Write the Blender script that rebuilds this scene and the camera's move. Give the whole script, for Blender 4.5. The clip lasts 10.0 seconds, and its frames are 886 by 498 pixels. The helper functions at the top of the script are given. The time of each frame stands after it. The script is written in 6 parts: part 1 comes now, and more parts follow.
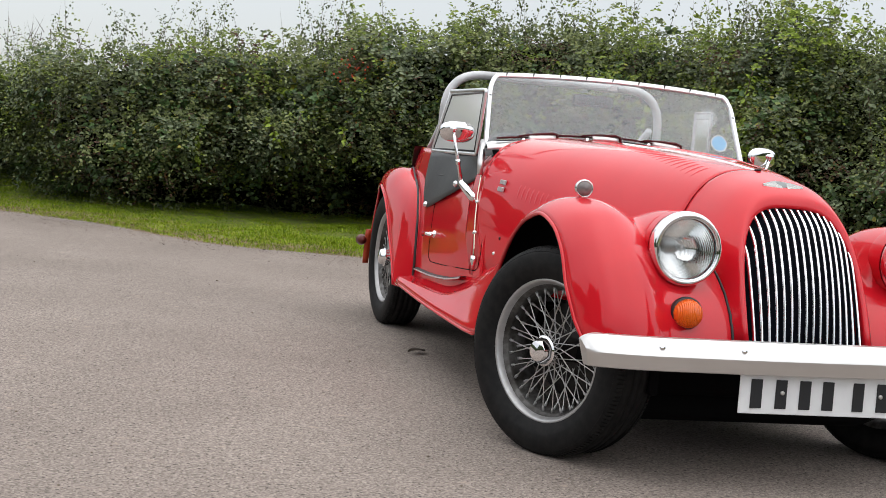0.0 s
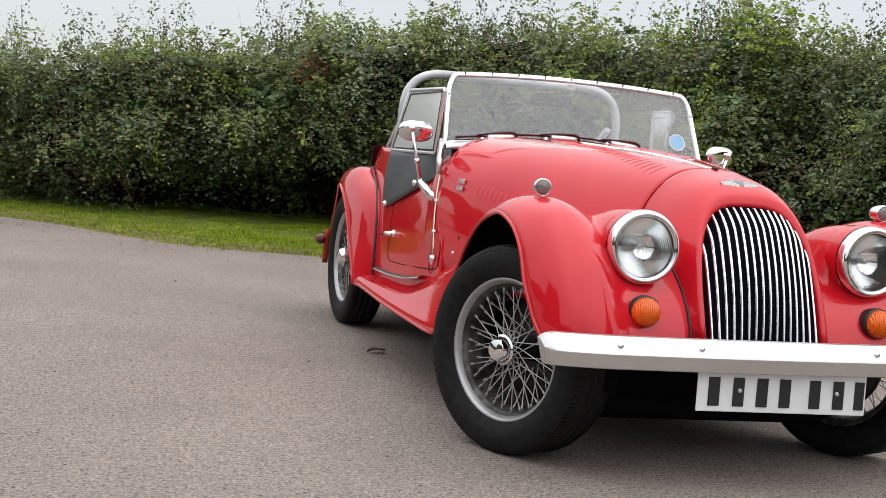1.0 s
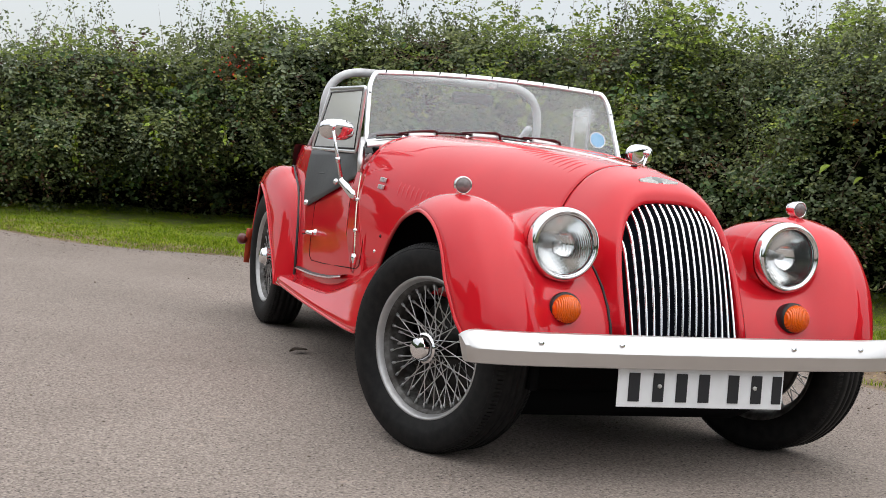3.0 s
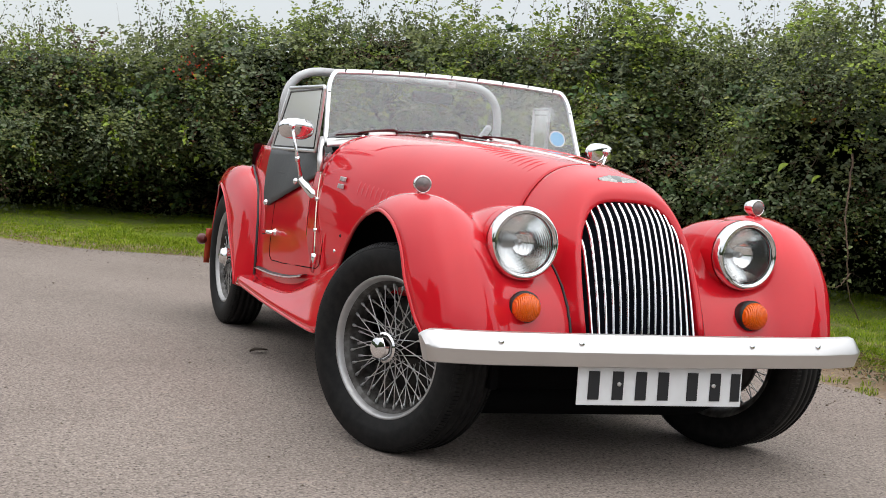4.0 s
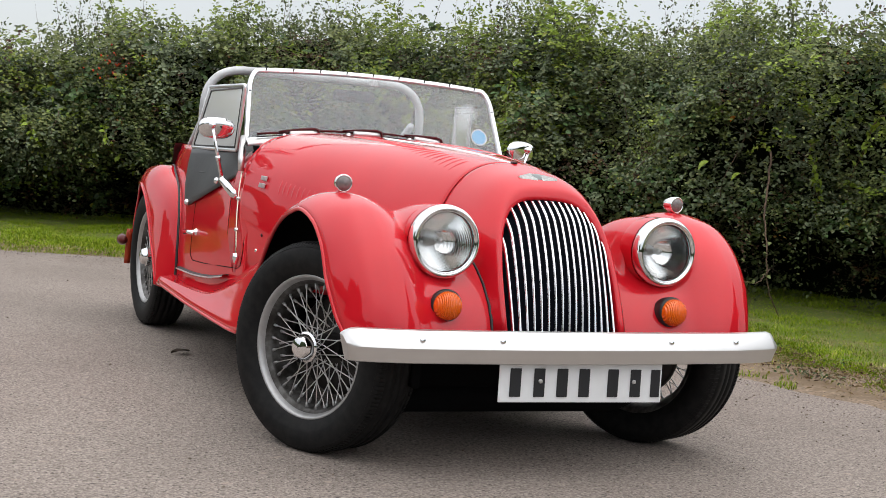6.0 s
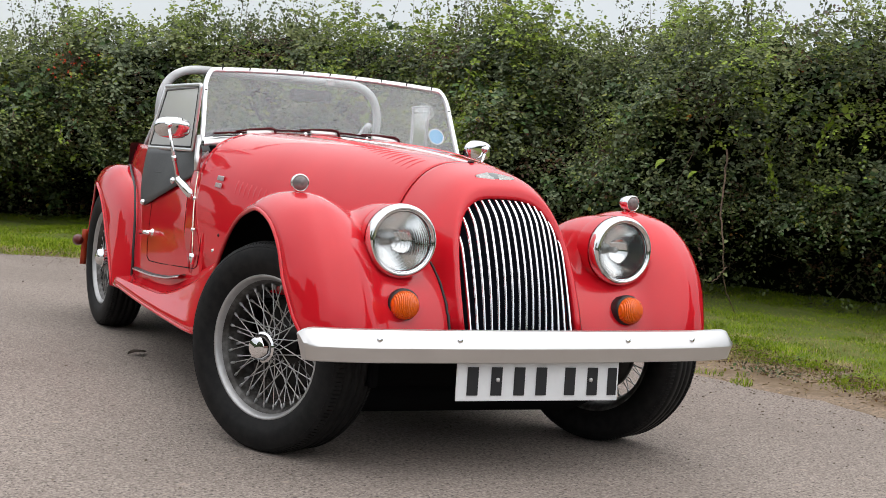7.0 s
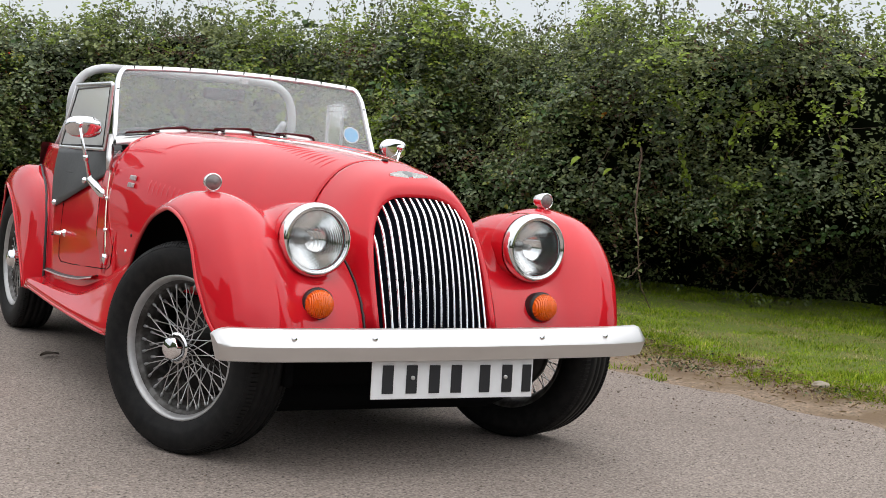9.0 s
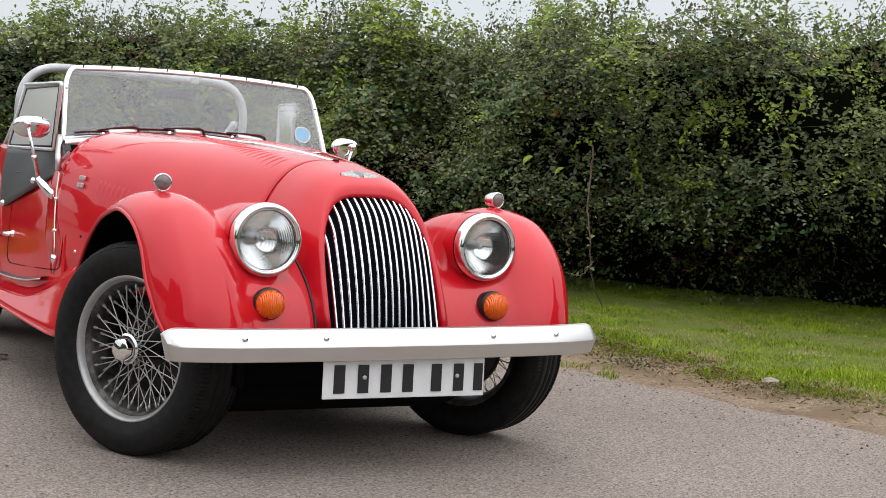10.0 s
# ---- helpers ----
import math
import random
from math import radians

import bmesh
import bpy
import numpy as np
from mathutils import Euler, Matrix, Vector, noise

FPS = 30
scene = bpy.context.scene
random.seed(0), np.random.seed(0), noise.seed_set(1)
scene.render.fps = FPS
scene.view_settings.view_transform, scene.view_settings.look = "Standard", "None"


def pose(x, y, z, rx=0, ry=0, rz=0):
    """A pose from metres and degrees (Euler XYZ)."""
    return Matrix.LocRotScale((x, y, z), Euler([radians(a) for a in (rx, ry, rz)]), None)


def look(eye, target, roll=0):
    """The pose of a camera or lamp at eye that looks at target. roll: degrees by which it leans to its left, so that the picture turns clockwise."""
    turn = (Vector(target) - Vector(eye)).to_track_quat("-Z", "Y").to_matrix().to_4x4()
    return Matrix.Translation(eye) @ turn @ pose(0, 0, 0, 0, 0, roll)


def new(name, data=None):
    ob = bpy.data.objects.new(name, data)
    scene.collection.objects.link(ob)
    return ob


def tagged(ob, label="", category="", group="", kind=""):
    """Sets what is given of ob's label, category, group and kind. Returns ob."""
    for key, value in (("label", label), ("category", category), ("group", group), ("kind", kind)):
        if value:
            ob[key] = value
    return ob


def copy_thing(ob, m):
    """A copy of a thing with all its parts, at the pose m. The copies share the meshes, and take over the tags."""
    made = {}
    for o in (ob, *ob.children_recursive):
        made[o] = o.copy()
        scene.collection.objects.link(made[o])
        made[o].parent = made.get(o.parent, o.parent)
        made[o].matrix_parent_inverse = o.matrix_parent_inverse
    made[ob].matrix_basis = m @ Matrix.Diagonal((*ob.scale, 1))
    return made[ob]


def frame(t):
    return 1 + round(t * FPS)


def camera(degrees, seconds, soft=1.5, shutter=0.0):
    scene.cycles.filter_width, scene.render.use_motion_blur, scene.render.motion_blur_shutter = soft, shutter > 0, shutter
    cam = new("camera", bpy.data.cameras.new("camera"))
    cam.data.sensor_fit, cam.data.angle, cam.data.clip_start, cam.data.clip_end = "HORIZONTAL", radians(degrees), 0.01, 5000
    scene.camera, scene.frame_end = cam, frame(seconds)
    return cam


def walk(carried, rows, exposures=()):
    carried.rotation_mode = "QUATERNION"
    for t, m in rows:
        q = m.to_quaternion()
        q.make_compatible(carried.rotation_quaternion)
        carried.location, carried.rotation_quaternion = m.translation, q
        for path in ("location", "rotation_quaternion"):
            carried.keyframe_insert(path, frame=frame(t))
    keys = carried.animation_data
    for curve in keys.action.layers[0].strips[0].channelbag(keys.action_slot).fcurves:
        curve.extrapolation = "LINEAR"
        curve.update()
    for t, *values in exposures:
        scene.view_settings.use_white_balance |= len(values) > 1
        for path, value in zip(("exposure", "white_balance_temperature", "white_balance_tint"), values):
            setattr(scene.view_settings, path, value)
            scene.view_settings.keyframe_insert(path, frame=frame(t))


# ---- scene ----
cam = camera(34.18, 10.0, soft=0.8)
# seconds, place, turn
ROWS = [
    (0.0, 2.0543, 3.9869, 0.9308, 85.230, -5.041, 165.425),
    (0.5, 2.0500, 3.9845, 0.9300, 85.289, -5.060, 164.671),
    (1.0, 2.0457, 3.9825, 0.9293, 85.354, -4.997, 163.858),
    (1.5, 2.0416, 3.9808, 0.9287, 85.408, -4.952, 163.123),
    (2.0, 2.0376, 3.9796, 0.9283, 85.467, -4.918, 162.340),
    (2.5, 2.0337, 3.9786, 0.9279, 85.520, -4.881, 161.623),
    (4.0, 2.0227, 3.9781, 0.9274, 85.676, -4.741, 159.340),
    (4.5, 2.0193, 3.9787, 0.9275, 85.723, -4.687, 158.641),
    (5.0, 2.0159, 3.9797, 0.9277, 85.778, -4.635, 157.866),
    (5.5, 2.0127, 3.9810, 0.9279, 85.821, -4.606, 157.151),
    (7.0, 2.0036, 3.9872, 0.9293, 85.956, -4.444, 154.748),
    (7.5, 2.0008, 3.9900, 0.9300, 85.999, -4.404, 153.998),
    (8.0, 1.9981, 3.9932, 0.9308, 86.032, -4.337, 153.196),
    (8.5, 1.9956, 3.9967, 0.9317, 86.071, -4.294, 152.414),
    (9.0, 1.9931, 4.0006, 0.9327, 86.112, -4.246, 151.531),
    (9.5, 1.9907, 4.0049, 0.9338, 86.152, -4.194, 150.665),
    (10.0, 1.9885, 4.0096, 0.9350, 86.201, -4.120, 149.690),
]
walk(cam, [(t, pose(x, y, z, rx, ry, rz)) for t, x, y, z, rx, ry, rz in ROWS])

# ---- light: an overcast sky, brightest overhead ----
world = bpy.data.worlds.new("overcast")
scene.world = world
world.use_nodes = True
wt = world.node_tree
wt.nodes.clear()
w_out = wt.nodes.new("ShaderNodeOutputWorld")
w_bg = wt.nodes.new("ShaderNodeBackground")
w_sky = wt.nodes.new("ShaderNodeTexSky")
w_sky.sky_type, w_sky.sun_disc = "NISHITA", False
w_sky.sun_elevation, w_sky.sun_rotation = radians(60), radians(337)
w_tc = wt.nodes.new("ShaderNodeTexCoord")
w_sep = wt.nodes.new("ShaderNodeSeparateXYZ")
w_ramp = wt.nodes.new("ShaderNodeValToRGB")
w_ramp.color_ramp.elements[0].position, w_ramp.color_ramp.elements[0].color = 0.0, (0.228, 0.237, 0.248, 1)
w_ramp.color_ramp.elements[1].position, w_ramp.color_ramp.elements[1].color = 1.0, (0.82, 0.815, 0.81, 1)
w_mid = w_ramp.color_ramp.elements.new(0.22)
w_mid.color = (0.302, 0.303, 0.308, 1)
w_high = w_ramp.color_ramp.elements.new(0.42)
w_high.color = (0.48, 0.48, 0.485, 1)
w_noise = wt.nodes.new("ShaderNodeTexNoise")
w_noise.inputs["Scale"].default_value, w_noise.inputs["Detail"].default_value = 2.2, 4
w_cl = wt.nodes.new("ShaderNodeMapRange")
w_cl.inputs["To Min"].default_value, w_cl.inputs["To Max"].default_value = 0.93, 1.07
w_mul = wt.nodes.new("ShaderNodeVectorMath")
w_mul.operation = "SCALE"
w_mix = wt.nodes.new("ShaderNodeMix")
w_mix.data_type = "RGBA"
w_mix.inputs["Factor"].default_value = 0.012
wt.links.new(w_tc.outputs["Generated"], w_sep.inputs[0])
wt.links.new(w_sep.outputs["Z"], w_ramp.inputs["Fac"])
wt.links.new(w_tc.outputs["Generated"], w_noise.inputs["Vector"])
wt.links.new(w_noise.outputs["Fac"], w_cl.inputs["Value"])
wt.links.new(w_ramp.outputs["Color"], w_mul.inputs[0])
wt.links.new(w_cl.outputs["Result"], w_mul.inputs["Scale"])
wt.links.new(w_mul.outputs["Vector"], w_mix.inputs["A"])
wt.links.new(w_sky.outputs["Color"], w_mix.inputs["B"])
wt.links.new(w_mix.outputs["Result"], w_bg.inputs["Color"])
w_bg.inputs["Strength"].default_value = 2.5
wt.links.new(w_bg.outputs[0], w_out.inputs[0])

sun = new("sun", bpy.data.lights.new("sun", "SUN"))
sun.data.energy, sun.data.angle, sun.data.color = 0.36, radians(100), (1.0, 0.97, 0.93)
sun.matrix_world = look((-2.0, 4.8, 9), (0, 0, 0))


# ---- materials ----
def material(name, color, rough=0.5, metal=0.0, coat=0.0, spec=0.5, grain=None, bump=0.0, bump_scale=200.0, wear=None):
    """A surface. grain: (scale, second colour, amount); wear: (scale, colour, low, high) for larger stains."""
    m = bpy.data.materials.new(name)
    m.use_nodes = True
    nt = m.node_tree
    b = nt.nodes["Principled BSDF"]
    b.inputs["Base Color"].default_value = (*color, 1)
    b.inputs["Roughness"].default_value = rough
    b.inputs["Metallic"].default_value = metal
    b.inputs["Coat Weight"].default_value = coat
    b.inputs["Coat Roughness"].default_value = 0.03
    b.inputs["Specular IOR Level"].default_value = spec
    tc = nt.nodes.new("ShaderNodeTexCoord")
    last = None
    if grain:
        n = nt.nodes.new("ShaderNodeTexNoise")
        n.inputs["Scale"].default_value, n.inputs["Detail"].default_value = grain[0], 4
        nt.links.new(tc.outputs["Object"], n.inputs["Vector"])
        mr = nt.nodes.new("ShaderNodeMapRange")
        mr.inputs["From Min"].default_value, mr.inputs["From Max"].default_value, mr.inputs["To Max"].default_value = 0.35, 0.65, grain[2]
        nt.links.new(n.outputs["Fac"], mr.inputs["Value"])
        mx = nt.nodes.new("ShaderNodeMix")
        mx.data_type = "RGBA"
        mx.inputs["A"].default_value, mx.inputs["B"].default_value = (*color, 1), (*grain[1], 1)
        nt.links.new(mr.outputs["Result"], mx.inputs["Factor"])
        last = mx.outputs["Result"]
    if wear:
        n = nt.nodes.new("ShaderNodeTexNoise")
        n.inputs["Scale"].default_value, n.inputs["Detail"].default_value = wear[0], 5
        nt.links.new(tc.outputs["Object"], n.inputs["Vector"])
        mr = nt.nodes.new("ShaderNodeMapRange")
        mr.inputs["From Min"].default_value, mr.inputs["From Max"].default_value = wear[2], wear[3]
        nt.links.new(n.outputs["Fac"], mr.inputs["Value"])
        mx = nt.nodes.new("ShaderNodeMix")
        mx.data_type = "RGBA"
        mx.inputs["A"].default_value, mx.inputs["B"].default_value = (*color, 1), (*wear[1], 1)
        if last:
            nt.links.new(last, mx.inputs["A"])
        nt.links.new(mr.outputs["Result"], mx.inputs["Factor"])
        last = mx.outputs["Result"]
    if last:
        nt.links.new(last, b.inputs["Base Color"])
    if bump:
        n = nt.nodes.new("ShaderNodeTexNoise")
        n.inputs["Scale"].default_value, n.inputs["Detail"].default_value = bump_scale, 3
        nt.links.new(tc.outputs["Object"], n.inputs["Vector"])
        bp = nt.nodes.new("ShaderNodeBump")
        bp.inputs["Strength"].default_value, bp.inputs["Distance"].default_value = bump, 0.002
        nt.links.new(n.outputs["Fac"], bp.inputs["Height"])
        nt.links.new(bp.outputs["Normal"], b.inputs["Normal"])
    return m


def glass(name, tint=(0.96, 0.98, 0.97), rough=0.0, veil=0.0, veil_color=(0.76, 0.81, 0.83)):
    """Clear glass; veil: share of flat pale colour, painting reflected sky and haze."""
    m = bpy.data.materials.new(name)
    m.use_nodes = True
    nt = m.node_tree
    nt.nodes.clear()
    out = nt.nodes.new("ShaderNodeOutputMaterial")
    tr = nt.nodes.new("ShaderNodeBsdfTransparent")
    tr.inputs["Color"].default_value = (*tint, 1)
    gl = nt.nodes.new("ShaderNodeBsdfGlossy")
    gl.inputs["Roughness"].default_value = rough
    fr = nt.nodes.new("ShaderNodeFresnel")
    fr.inputs["IOR"].default_value = 1.5
    mx = nt.nodes.new("ShaderNodeMixShader")
    nt.links.new(fr.outputs[0], mx.inputs[0])
    nt.links.new(tr.outputs[0], mx.inputs[1])
    nt.links.new(gl.outputs[0], mx.inputs[2])
    last = mx
    if veil:
        df = nt.nodes.new("ShaderNodeBsdfDiffuse")
        df.inputs["Color"].default_value = (*veil_color, 1)
        m2 = nt.nodes.new("ShaderNodeMixShader")
        m2.inputs[0].default_value = veil
        nt.links.new(mx.outputs[0], m2.inputs[1])
        nt.links.new(df.outputs[0], m2.inputs[2])
        last = m2
    nt.links.new(last.outputs[0], out.inputs["Surface"])
    return m


M = {}
M["red"] = material("red_paint", (0.60, 0.011, 0.021), 0.4, coat=1.0, spec=0.01, wear=(3.0, (0.55, 0.010, 0.020), 0.45, 0.65))
M["red"].node_tree.nodes["Principled BSDF"].inputs["Coat IOR"].default_value = 1.52
M["chrome"] = material("chrome", (0.84, 0.84, 0.85), 0.06, 1.0)
M["satin"] = material("satin_aluminium", (0.70, 0.695, 0.69), 0.38, 1.0, grain=(9, (0.63, 0.625, 0.62), 0.5))
M["silver"] = material("silver_paint", (0.45, 0.45, 0.455), 0.36, 0.6, grain=(60, (0.36, 0.355, 0.35), 0.6))
M["grey_tube"] = material("grey_lacquered_tube", (0.58, 0.59, 0.60), 0.35, 0.2, wear=(6, (0.42, 0.42, 0.43), 0.45, 0.6))
M["rubber"] = material("tyre_rubber", (0.0075, 0.0075, 0.008), 0.62, spec=0.16, grain=(40, (0.016, 0.0155, 0.015), 0.8), bump=0.15, bump_scale=120)
M["black"] = material("black_trim", (0.012, 0.012, 0.013), 0.45)
# near-black: shade under the car and behind gaps is put into this colour
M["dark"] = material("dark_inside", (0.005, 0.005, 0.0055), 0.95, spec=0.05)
M["vinyl"] = material("black_vinyl", (0.030, 0.032, 0.034), 0.48, grain=(25, (0.040, 0.042, 0.043), 0.8), bump=0.25, bump_scale=90)
M["radiator"] = material("radiator_core", (0.003, 0.004, 0.008), 0.8, spec=0.08)
M["white_plate"] = material("white_plate", (0.74, 0.75, 0.76), 0.35, grain=(18, (0.66, 0.67, 0.68), 0.6))
M["ink"] = material("black_ink", (0.012, 0.013, 0.016), 0.4)
M["amber"] = material("amber_plastic", (0.90, 0.145, 0.003), 0.22, coat=1.0, spec=0.2, grain=(160, (0.90, 0.12, 0.002), 0.8))
M["tail_red"] = material("tail_lamp_plastic", (0.10, 0.012, 0.010), 0.35, coat=0.2, spec=0.2)
# the veils put the sky's pale reflection into both panes' colour
M["pane"] = glass("screen_glass", (0.93, 0.96, 0.95), 0.0, veil=0.23)
M["plastic_pane"] = glass("side_screen_pane", (0.90, 0.92, 0.92), 0.04, veil=0.56, veil_color=(0.86, 0.88, 0.88))
M["blue"] = material("blue_paper", (0.10, 0.47, 0.80), 0.5)
M["paper"] = glass("faded_sticker", (0.88, 0.90, 0.92), 0.2, veil=0.20)
M["leather"] = material("black_leather", (0.02, 0.02, 0.021), 0.5)


# ---- mesh helpers ----
def mesh_of(name, verts, faces, smooth=True):
    me = bpy.data.meshes.new(name)
    me.from_pydata([tuple(v) for v in verts], [], [tuple(f) for f in faces])
    me.validate()
    if smooth:
        me.polygons.foreach_set("use_smooth", [True] * len(me.polygons))
    me.update()
    return me


def part(name, data, mat, parent, label=""):
    """Links a mesh or bmesh as one object under parent."""
    if isinstance(data, bmesh.types.BMesh):
        me = bpy.data.meshes.new(name)
        data.to_mesh(me)
        data.free()
    else:
        me = data
    if mat and not me.materials:
        me.materials.append(mat)
    ob = new(name, me)
    ob.parent = parent
    return tagged(ob, label=label)


def empty(name, parent=None, m=None):
    ob = new(name)
    ob.empty_display_size = 0.1
    if m is not None:
        ob.matrix_world = m
    ob.parent = parent
    return ob


def pchip(xs, ys, x):
    """A smooth curve through (xs, ys) without overshoot."""
    xs, ys, x = np.asarray(xs, float), np.asarray(ys, float), np.asarray(x, float)
    h, d = np.diff(xs), np.diff(ys) / np.diff(xs)
    m = np.zeros(len(xs))
    m[0], m[-1] = d[0], d[-1]
    for i in range(1, len(xs) - 1):
        if d[i - 1] * d[i] > 0:
            m[i] = 2 * d[i - 1] * d[i] / (d[i - 1] + d[i])
    x = np.clip(x, xs[0], xs[-1])
    k = np.clip(np.searchsorted(xs, x) - 1, 0, len(xs) - 2)
    t = (x - xs[k]) / h[k]
    return ((1 + 2 * t) * (1 - t) ** 2 * ys[k] + t * (1 - t) ** 2 * h[k] * m[k]
            + t * t * (3 - 2 * t) * ys[k + 1] + t * t * (t - 1) * h[k] * m[k + 1])


def grid_mesh(name, P, flip=False, close_u=False, close_v=False):
    """A sheet through the points P[i][j]."""
    P = np.asarray(P, float)
    n, k = P.shape[:2]
    faces = []
    for i in range(n if close_u else n - 1):
        for j in range(k if close_v else k - 1):
            a, b, c, d = i * k + j, ((i + 1) % n) * k + j, ((i + 1) % n) * k + (j + 1) % k, i * k + (j + 1) % k
            faces.append((a, d, c, b) if flip else (a, b, c, d))
    return mesh_of(name, P.reshape(-1, 3), faces)


def thick(ob, t, offset=-1.0):
    mod = ob.modifiers.new("thickness", "SOLIDIFY")
    mod.thickness, mod.offset = t, offset
    return ob


def tube(name, path, radius, sides=10, closed=False, caps=True):
    """A round bar along a path. radius: a number or one for each point."""
    P = [Vector(p) for p in path]
    n = len(P)
    R = radius if hasattr(radius, "__len__") else [radius] * n
    verts, faces = [], []
    up = None
    for i, p in enumerate(P):
        a = P[(i - 1) % n] if (i or closed) else p
        b = P[(i + 1) % n] if (i < n - 1 or closed) else p
        t = (b - a).normalized()
        if up is None:
            up = t.orthogonal().normalized()
        up = (up - t * up.dot(t)).normalized()
        side = t.cross(up)
        for k in range(sides):
            w = 2 * math.pi * k / sides
            verts.append(p + (up * math.cos(w) + side * math.sin(w)) * R[i])
    for i in range(n if closed else n - 1):
        for k in range(sides):
            a, b = i * sides + k, i * sides + (k + 1) % sides
            c, d = ((i + 1) % n) * sides + (k + 1) % sides, ((i + 1) % n) * sides + k
            faces.append((a, b, c, d))
    if caps and not closed:
        faces += [tuple(range(sides))[::-1], tuple((n - 1) * sides + k for k in range(sides))]
    return mesh_of(name, verts, faces)


def turned(name, profile, seg=48, m=None, axis="y"):
    """A lathe shape: profile of (along, radius) round an axis through the origin, then moved by m."""
    verts, faces = [], []
    n = len(profile)
    for k in range(seg):
        w = 2 * math.pi * k / seg
        c, s = math.cos(w), math.sin(w)
        for a, r in profile:
            verts.append({"y": (r * c, a, r * s), "x": (a, r * c, r * s), "z": (r * c, r * s, a)}[axis])
    for k in range(seg):
        for i in range(n - 1):
            a, b, c, d = k * n + i, ((k + 1) % seg) * n + i, ((k + 1) % seg) * n + i + 1, k * n + i + 1
            faces.append((a, b, c, d) if axis != "y" else (a, d, c, b))
    if m is not None:
        verts = [m @ Vector(v) for v in verts]
    return mesh_of(name, verts, faces)


def block(sx, sy, sz, m, bevel=0.004, seg=2):
    """A box with rounded edges, as a bmesh."""
    bm = bmesh.new()
    bmesh.ops.create_cube(bm, size=1, matrix=Matrix.Diagonal((sx, sy, sz, 1)))
    if bevel:
        bmesh.ops.bevel(bm, geom=bm.edges[:], offset=bevel, segments=seg, affect="EDGES", profile=0.5)
    bmesh.ops.transform(bm, matrix=m, verts=bm.verts)
    return bm


def smax(a, b, k):
    """The larger of two, with a soft join k wide."""
    h = np.clip(0.5 + 0.5 * (a - b) / k, 0, 1)
    return b + (a - b) * h + k * h * (1 - h)


def mirrored(P):
    Q = np.array(P, float)
    Q[..., 0] *= -1
    return Q


# ---- the car: its front axle stands over the origin, its nose points along +y ----
AXLE_Z, WHEELBASE, TYRE_R = 0.31, 2.58, 0.3145
car = tagged(empty("car"), label="red open vintage roadster with wire wheels parked on tarmac", category="car")


def smooth01(t):
    t = np.clip(t, 0, 1)
    return t * t * (3 - 2 * t)


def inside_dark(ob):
    """Near-black inner side of a wing."""
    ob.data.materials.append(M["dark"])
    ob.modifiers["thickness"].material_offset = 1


# -- front wings: a sheet that swells round the front axle and runs out into the running board --
def wing_radius(th, x):
    """Distance of the wing's skin from the axle line, th in degrees from straight ahead, x from the car's middle."""
    lip = pchip([-8, 12, 24, 38, 55, 70, 85, 102, 125, 147, 165, 184], [.395, .385, .362, .363, .392, .403, .403, .392, .39, .40, .48, .636], th)
    crown = pchip([-8, 10, 26, 43, 60, 75, 90, 105, 120, 135, 150, 184], [.445, .462, .478, .492, .485, .468, .457, .452, .452, .462, .50, .70], th)
    x_lip = wing_lip_x(th)
    x_c = pchip([0, 30, 90, 150], [.560, .570, .565, .55], th)
    half_in = pchip([0, 35, 60, 90, 150], [.15, .16, .20, .24, .34], th)
    floor_r = pchip([-8, 20, 58, 75, 95, 150], [.335, .345, .345, .355, .375, .42], th) + np.clip(x - .2, 0, .4) * pchip([0, 60, 90], [.20, .12, .05], th)
    q = np.clip((x - x_c) / (x_lip - x_c), 0, 1)
    outer = lip + (crown - lip) * (1 - q ** 2.3) ** 0.8
    s = smooth01(1 - (x_c - x) / half_in)
    inner = floor_r + (crown - floor_r) * s
    return np.where(x > x_c, outer, inner)


def wing_lip_x(th):
    return pchip([8, 20, 40, 90, 150], [.648, .672, .690, .694, .690], th)


LAMP = Vector((.364, .288, .658))


def lamp_bowl(th, x):
    """Distance from the axle line at which the headlamp's bowl ends, or 0."""
    c, s = np.cos(np.radians(th)), np.sin(np.radians(th))
    dy, dz = c, s
    oy, oz = -(LAMP.y - .07), AXLE_Z - (LAMP.z - .004)
    ry, rx = .33, .105
    ex = ((x - LAMP.x) / rx) ** 2
    A = (dy / ry) ** 2 + (dz / rx) ** 2
    B = oy * dy / ry ** 2 + oz * dz / rx ** 2
    C = (oy / ry) ** 2 + (oz / rx) ** 2 + ex - 1
    disc = B * B - A * C
    r = np.where(disc > 0, (-B + np.sqrt(np.maximum(disc, 0))) / A, 0)
    cap = np.where(dy > 0.05, (LAMP.y - .066) / np.maximum(dy, .05), 9)
    return np.where(disc > 0, np.minimum(r, np.maximum(cap, .30)), 0)


